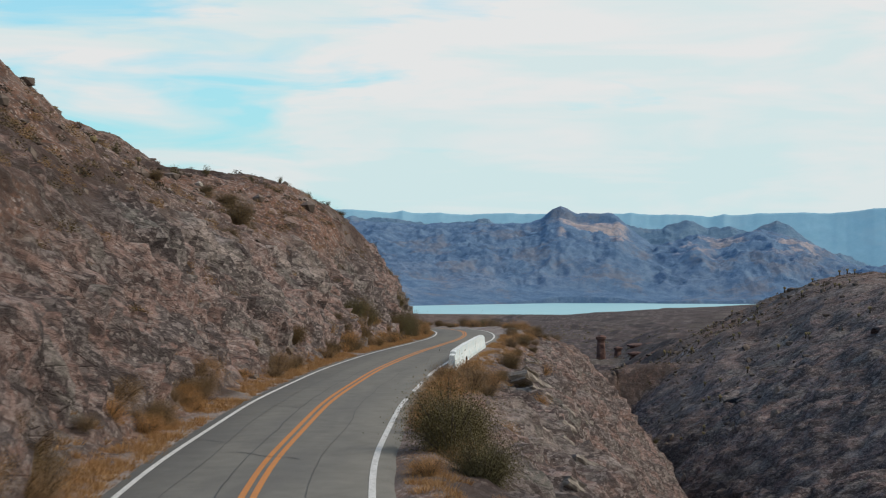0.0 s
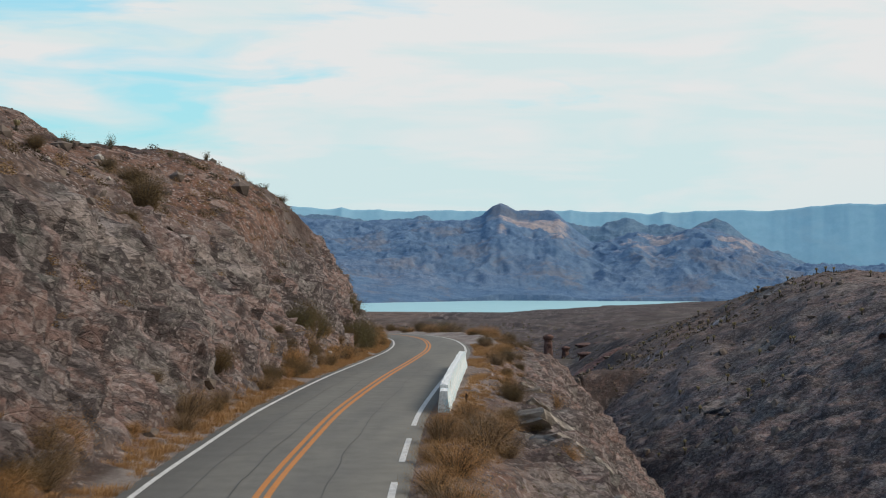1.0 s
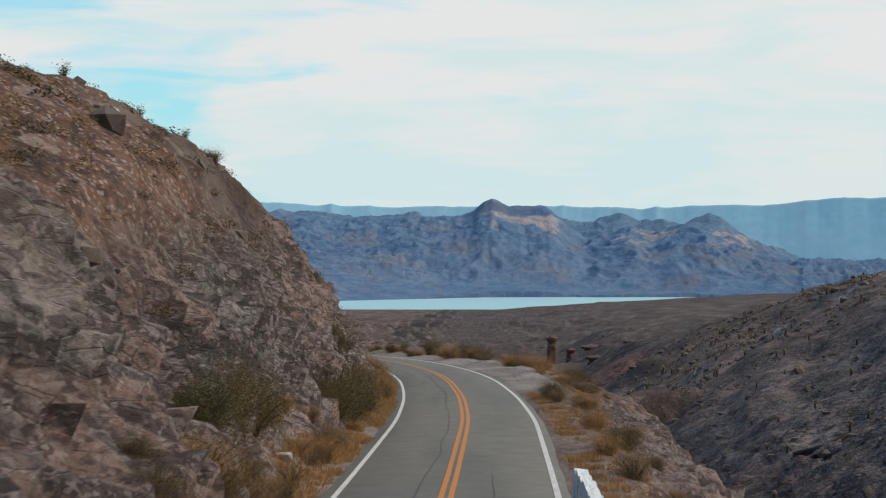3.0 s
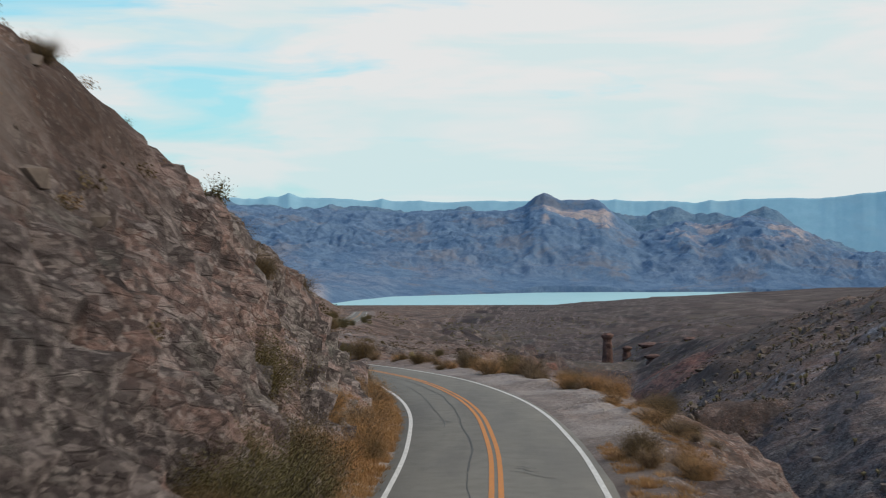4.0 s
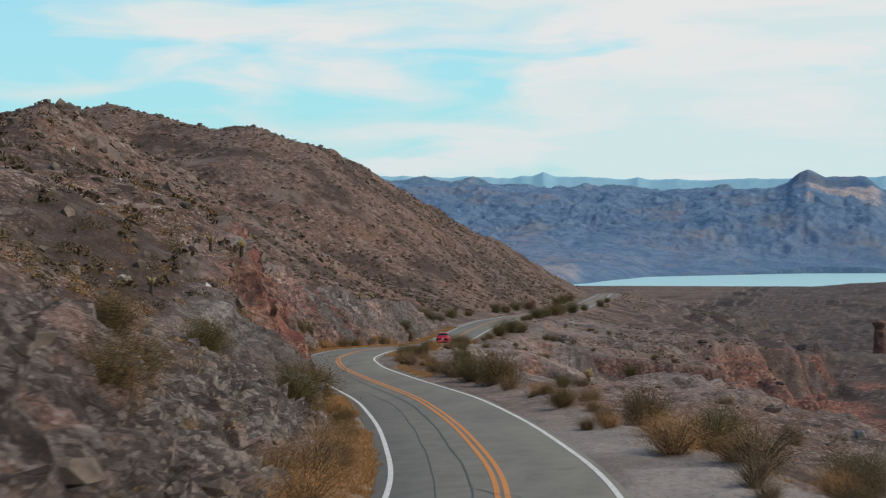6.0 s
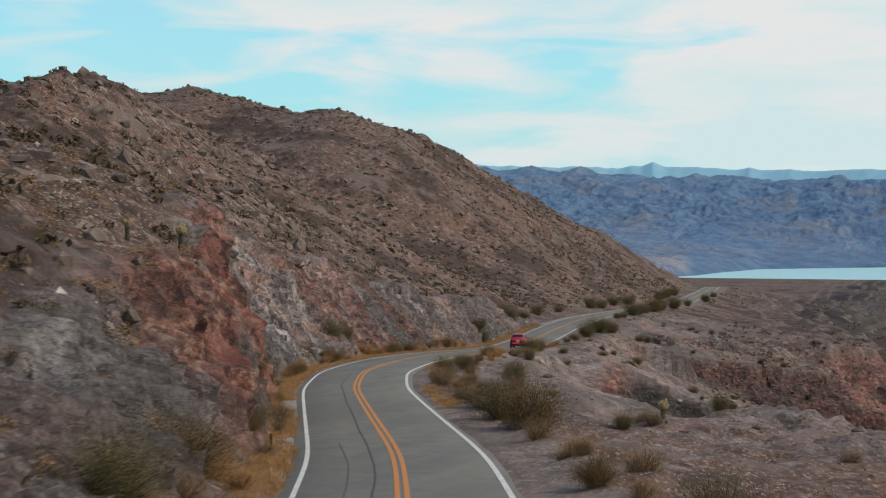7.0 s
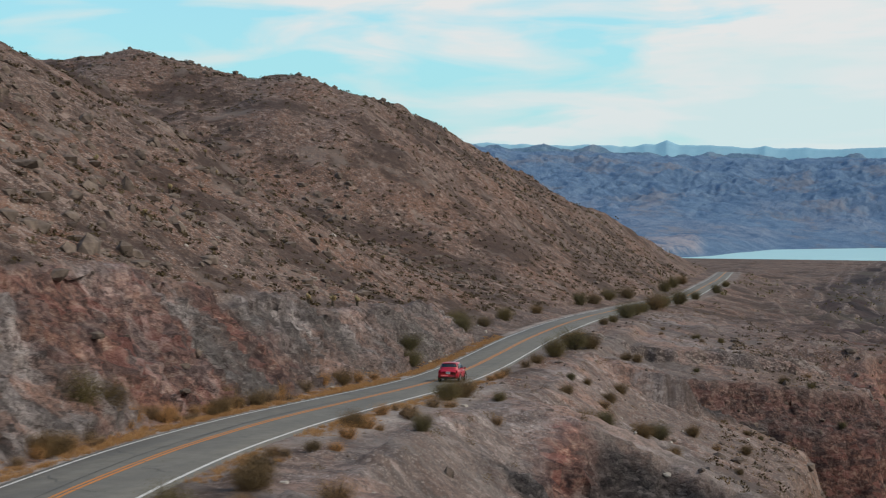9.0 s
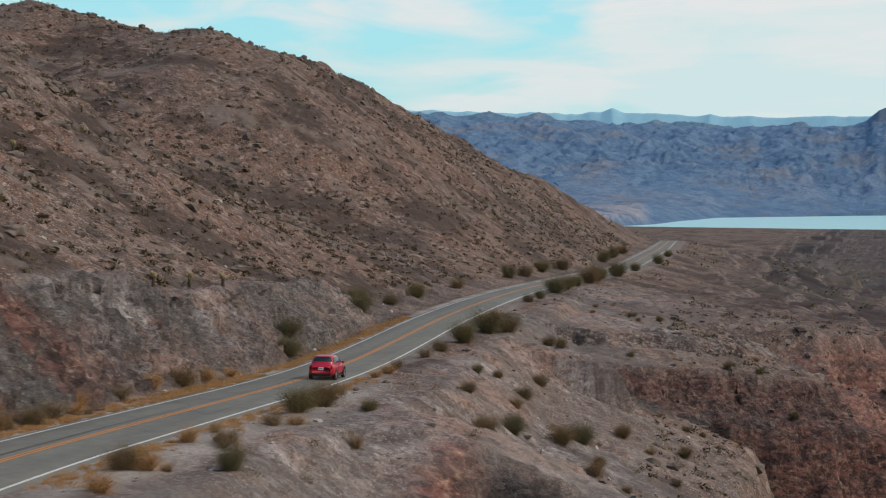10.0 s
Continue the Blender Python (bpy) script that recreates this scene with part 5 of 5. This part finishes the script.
for x, y, low, high, wide, seed in ((20.3, 765, -52, -32, 2.6, 1), (29, 768, -52, -38, 2.4, 2), (38, 745, -50, -35, 5.5, 3), (46, 740, -48, -34, 5.0, 4), (54, 735, -46, -32, 3.0, 5), (33, 660, -46, -34, 3.5, 6)):
    make_pillar(x, y, low, high, wide, seed)

# slabs that stick out of the bank below the parapet
SLAB = make_plain("pale layered rock", (0.16, 0.135, 0.115), (0.36, 0.31, 0.265), 1.6, 0.95, 0.8, 0.15)


def make_slab(y, off, size, tilt, turn, lift):
    x, yy = beside(float(y), float(off))
    rng = np.random.default_rng(int(y * 10))
    bm = bmesh.new()
    bmesh.ops.create_cube(bm, size=1.0)
    bmesh.ops.subdivide_edges(bm, edges=bm.edges[:], cuts=3, use_grid_fill=True)
    for v in bm.verts:
        deep = round((v.co.z + 0.5) * 4)
        inset = 1 - 0.07 * ((deep * 7 + int(y)) % 3)
        v.co = Vector((v.co.x * size * 1.25 * inset + 0.05 * size * rng.uniform(-1, 1), v.co.y * size * 1.6 * inset + 0.06 * size * rng.uniform(-1, 1), v.co.z * size * 0.45 + 0.03 * size * rng.uniform(-1, 1)))
    ob = tagged(new("rock_slab", bpy.data.meshes.new("rock_slab")), "tilted pale rock slab on the steep bank", "rock", "rock slabs")
    bm.to_mesh(ob.data)
    bm.free()
    ob.data.materials.append(SLAB)
    ob.matrix_world = pose(float(x), float(yy), float(height_at(x, yy)[0]) + lift, tilt, turn, plant_rng.uniform(0, 60))


for y, off, size, tilt, turn, lift in ((88, 7.4, 1.5, -18, 30, 0.05), (91, 8.6, 1.1, -22, 34, 0.0), (84, 8.4, 1.2, -15, 28, 0.0), (79, 9.0, 0.9, -12, 32, 0.0), (96, 7.8, 0.9, -20, 30, 0.0), (73, 9.6, 1.0, -10, 26, 0.0), (102, 7.6, 1.0, -16, 36, 0.0), (66, 10.4, 1.2, -14, 25, 0.0), (40, 16.0, 3.0, 4, 6, 1.2)):
    make_slab(y, off, size, tilt, turn, lift)
for _ in range(22):
    make_slab(plant_rng.uniform(48, 122), plant_rng.uniform(6.8, 11.5), plant_rng.uniform(0.45, 1.0), plant_rng.uniform(-24, -8), plant_rng.uniform(24, 40), -0.05)


# ---- the car ----
def make_car_paint():
    m, n, at = material("red car paint")
    dust = n.noise(at, 3, 4, 0.6)
    c = n.mix(n.ramp(dust, (0.5, 0.0), (0.8, 0.18)), (0.40, 0.008, 0.030), (0.25, 0.06, 0.06))
    finish(n, c, 0.34, spec=0.4, coat=0.35)
    return m


CAR_RED = make_car_paint()
CAR_GLASS = make_plain("dark tinted glass", (0.010, 0.013, 0.014), (0.016, 0.019, 0.020), 2.0, 0.08, 0.0, 0.01, 0.0, 0.6)
CAR_BLACK = make_plain("black plastic", (0.012, 0.012, 0.012), (0.025, 0.025, 0.025), 12.0, 0.55)
RUBBER = make_plain("tyre rubber", (0.012, 0.012, 0.012), (0.03, 0.03, 0.03), 20.0, 0.85)
ALLOY = make_plain("alloy rim", (0.35, 0.35, 0.36), (0.50, 0.50, 0.51), 5.0, 0.3, 0.0, 0.01, 1.0)
LAMP_RED = make_plain("red lamp lens", (0.10, 0.003, 0.004), (0.18, 0.006, 0.007), 20.0, 0.15)
LAMP_CLEAR = make_plain("clear lamp lens", (0.55, 0.56, 0.57), (0.7, 0.7, 0.7), 9.0, 0.12)
PLATE = make_plain("white plate", (0.62, 0.63, 0.64), (0.75, 0.75, 0.75), 9.0, 0.5)
PLATE_INK = make_plain("plate ink", (0.03, 0.05, 0.10), (0.05, 0.07, 0.13), 9.0, 0.5)
CHROME = make_plain("chrome trim", (0.6, 0.6, 0.6), (0.7, 0.7, 0.7), 9.0, 0.15, 0.0, 0.01, 1.0)


def power(v, p):
    return math.copysign(abs(v) ** p, v)


def lathe_mesh(name, profile, mat, sides=28):
    """A wheel part: a profile of (radius, x) turned about the x axis."""
    verts, faces = [], []
    for r, x in profile:
        for j in range(sides):
            a = 2 * math.pi * j / sides
            verts.append((x, r * math.cos(a), r * math.sin(a)))
    for i in range(len(profile) - 1):
        for j in range(sides):
            faces.append((i * sides + j, i * sides + (j + 1) % sides, (i + 1) * sides + (j + 1) % sides, (i + 1) * sides + j))
    return smooth(mesh_of(name, verts, faces, mat))


def smooth(me):
    me.polygons.foreach_set("use_smooth", [True] * len(me.polygons))
    return me


def box_mesh(name, sx, sy, sz, mat, bevel=0.01):
    bm = bmesh.new()
    bmesh.ops.create_cube(bm, size=1.0)
    for v in bm.verts:
        v.co = Vector((v.co.x * sx, v.co.y * sy, v.co.z * sz))
    if bevel:
        bmesh.ops.bevel(bm, geom=bm.edges[:], offset=bevel, segments=2, affect="EDGES")
    me = bpy.data.meshes.new(name)
    bm.to_mesh(me)
    bm.free()
    me.materials.append(mat)
    return me


def body_point(y, a):
    """The car's lower body: a rounded section that changes along its length."""
    ys = [-1.815, -1.79, -1.70, -1.50, -1.0, 0, 0.8, 1.25, 1.55, 1.72, 1.815]
    w = np.interp(y, ys, [0.60, 0.73, 0.80, 0.830, 0.838, 0.84, 0.835, 0.81, 0.75, 0.64, 0.46])
    lo = np.interp(y, ys, [0.42, 0.33, 0.27, 0.23, 0.20, 0.19, 0.20, 0.21, 0.24, 0.30, 0.38])
    hi = np.interp(y, ys, [0.82, 0.95, 1.03, 1.06, 1.03, 0.99, 0.975, 0.94, 0.86, 0.77, 0.66])
    c, s = math.cos(a), math.sin(a)
    z = (lo + hi) / 2 + (hi - lo) / 2 * power(s, 0.55)
    x = w * power(c, 0.42) * (1 - 0.05 * max(0.0, (z - 0.6) / 0.45) ** 2 - 0.07 * max(0.0, (0.5 - z) / 0.3) ** 2)
    return Vector((x, y, z))


def cabin_point(v, a, out=0.0):
    """The cabin: v from the belt (0) to the roof (1), a round it."""
    vs = [0.0, 0.3, 0.62, 0.84, 0.95, 1.0]
    z = np.interp(v, vs, [0.93, 1.10, 1.30, 1.44, 1.50, 1.52])
    back = np.interp(v, vs, [-1.74, -1.66, -1.47, -1.27, -1.06, -0.8])
    front = np.interp(v, vs, [1.12, 0.86, 0.50, 0.22, 0.02, -0.2])
    w = np.interp(v, vs, [0.800, 0.770, 0.690, 0.610, 0.520, 0.34])
    c, s = math.cos(a), math.sin(a)
    return Vector(((w + out) * power(c, 0.45), (back + front) / 2 + ((front - back) / 2 + out) * power(s, 0.45), z + out * 0.4))


def grid_mesh(name, f, us, vs, mat, closed=False):
    verts = [f(u, v) for u in us for v in vs]
    n = len(vs)
    faces = []
    for i in range(len(us) - 1):
        for j in range(n if closed else n - 1):
            faces.append((i * n + j, i * n + (j + 1) % n, (i + 1) * n + (j + 1) % n, (i + 1) * n + j))
    if closed:
        faces += [tuple(range(n)), tuple(range((len(us) - 1) * n, len(us) * n))]
    return smooth(mesh_of(name, verts, faces, mat))


def make_car():
    root = tagged(new("car"), "small red three-door hatchback driving downhill on the road", "car")
    turn = np.linspace(0, 2 * math.pi, 44, endpoint=False)
    body = part("body", grid_mesh("body", body_point, np.concatenate([np.linspace(-1.815, -1.4, 9), np.linspace(-1.2, 1.2, 13), np.linspace(1.3, 1.815, 9)]), turn, CAR_RED, True), root)
    part("cabin", grid_mesh("cabin", lambda v, a: cabin_point(v, a), np.linspace(0, 1, 16), np.linspace(0, 2 * math.pi, 64, endpoint=False), CAR_RED, True), root)
    part("rear_window", grid_mesh("rear_window", lambda v, a: cabin_point(v, a, 0.008), np.linspace(0.40, 0.76, 8), np.radians(np.linspace(-130, -50, 18)), CAR_GLASS), root, "dark rear window")
    part("windscreen", grid_mesh("windscreen", lambda v, a: cabin_point(v, a, 0.008), np.linspace(0.10, 0.82, 8), np.radians(np.linspace(48, 132, 18)), CAR_GLASS), root, "dark windscreen")
    for sign in (1, -1):
        spans = ((-22, 24), (-39, -25))
        for a0, a1 in spans:
            angles = np.radians(np.linspace(a0, a1, 12)) if sign > 0 else np.radians(180 - np.linspace(a0, a1, 12))
            part("side_window", grid_mesh("side_window", lambda v, a: cabin_point(v, a, 0.008), np.linspace(0.22, 0.78, 7), angles, CAR_GLASS), root, "dark side window")
        lamp = part("tail_light", box_mesh("tail_light", 0.115, 0.05, 0.20, LAMP_RED, 0.02), body, "red tail light")
        lamp.location, lamp.rotation_euler = (sign * 0.665, -1.775, 0.80), (radians(-12), 0, radians(sign * 22))
        reflector = part("reflector", box_mesh("reflector", 0.15, 0.03, 0.05, LAMP_RED, 0.01), body)
        reflector.location, reflector.rotation_euler = (sign * 0.56, -1.795, 0.40), (0, 0, radians(sign * 16))
        head = part("headlight", lathe_mesh("headlight", [(0.005, 0.05), (0.08, 0.045), (0.115, 0.01), (0.12, -0.05)], LAMP_CLEAR), body, "round clear headlight")
        head.location, head.rotation_euler = (sign * 0.60, 1.60, 0.72), (0, 0, radians(90 - sign * 18))
        mirror = part("mirror", box_mesh("mirror", 0.19, 0.10, 0.13, CAR_RED, 0.035), root, "red door mirror")
        mirror.location = (sign * 0.89, 0.48, 1.02)
        handle = part("door_handle", box_mesh("door_handle", 0.03, 0.16, 0.035, CHROME, 0.01), root, "chrome door handle")
        handle.location = (sign * 0.835, -0.38, 0.86)
        for y, tag in ((-0.62, 1), (0.62, 1)):
            seam = part("door_seam", box_mesh("door_seam", 0.012, 0.012, 0.56, CAR_BLACK, 0), root)
            seam.location = (sign * 0.838, y, 0.64)
        sill = part("sill", box_mesh("sill", 0.05, 1.60, 0.10, CAR_BLACK, 0.02), root, "black plastic sill")
        sill.location = (sign * 0.80, 0.0, 0.23)
        for y in (-1.16, 1.16):
            arch = part("wheel_arch", lathe_mesh("wheel_arch", [(0.30, 0.02), (0.365, 0.025), (0.37, -0.06), (0.30, -0.08), (0.01, -0.02)], CAR_BLACK), root, "dark wheel arch")
            arch.location, arch.rotation_euler = (sign * 0.825, y, 0.36), (0, 0, 0 if sign > 0 else math.pi)
            wheel = new("wheel")
            wheel.parent = root
            wheel.location, wheel.rotation_euler = (sign * 0.755, y, 0.305), (0, 0, 0 if sign > 0 else math.pi)
            part("tyre", lathe_mesh("tyre", [(0.20, 0.085), (0.27, 0.10), (0.298, 0.085), (0.305, 0.04), (0.305, -0.06), (0.29, -0.10), (0.20, -0.10)], RUBBER), wheel, "black tyre")
            part("rim", lathe_mesh("rim", [(0.001, 0.07), (0.05, 0.075), (0.06, 0.055), (0.17, 0.07), (0.205, 0.09), (0.205, -0.05)], ALLOY, 20), wheel, "silver alloy rim")
    bumper = part("bumper_insert", box_mesh("bumper_insert", 1.12, 0.10, 0.14, CAR_BLACK, 0.03), body, "black lower bumper")
    bumper.location = (0, -1.765, 0.345)
    plate = part("number_plate", box_mesh("number_plate", 0.32, 0.02, 0.16, PLATE, 0.006), body, "small white plate")
    plate.location, plate.rotation_euler = (0, -1.822, 0.735), (radians(-6), 0, 0)
    bar = part("plate_bar", box_mesh("plate_bar", 0.24, 0.006, 0.055, PLATE_INK, 0), body)
    bar.location, bar.rotation_euler = (0, -1.834, 0.73), (radians(-6), 0, 0)
    crease = part("tailgate_seam", box_mesh("tailgate_seam", 1.18, 0.012, 0.012, CAR_BLACK, 0), body)
    crease.location = (0, -1.806, 0.585)
    spoiler = part("roof_spoiler", box_mesh("roof_spoiler", 0.94, 0.16, 0.035, CAR_RED, 0.015), root)
    spoiler.location, spoiler.rotation_euler = (0, -1.26, 1.462), (radians(9), 0, 0)
    brake = part("brake_light", box_mesh("brake_light", 0.22, 0.015, 0.02, LAMP_RED, 0.004), root)
    brake.location = (0, -1.345, 1.455)
    aerial = part("aerial", lathe_mesh("aerial", [(0.005, 0.0), (0.004, 0.2), (0.001, 0.22)], CAR_BLACK, 8), root)
    aerial.location, aerial.rotation_euler = (0, -0.85, 1.50), (0, radians(-70), radians(90))
    y = 358.5
    x, yy = beside(y, 1.55)
    slope = float(np.interp(y, LINE_Y, SLOPE))
    fall = float((np.interp(y + 1, LINE_Y, LINE_Z) - np.interp(y - 1, LINE_Y, LINE_Z)) / 2)
    root.matrix_world = pose(float(x), float(yy), float(np.interp(y, LINE_Y, LINE_Z)) + 0.06 - 0.018 * 1.55, math.degrees(math.atan(fall)), 0, -math.degrees(math.atan(slope))) @ Matrix.Scale(1.15, 4)


make_car()
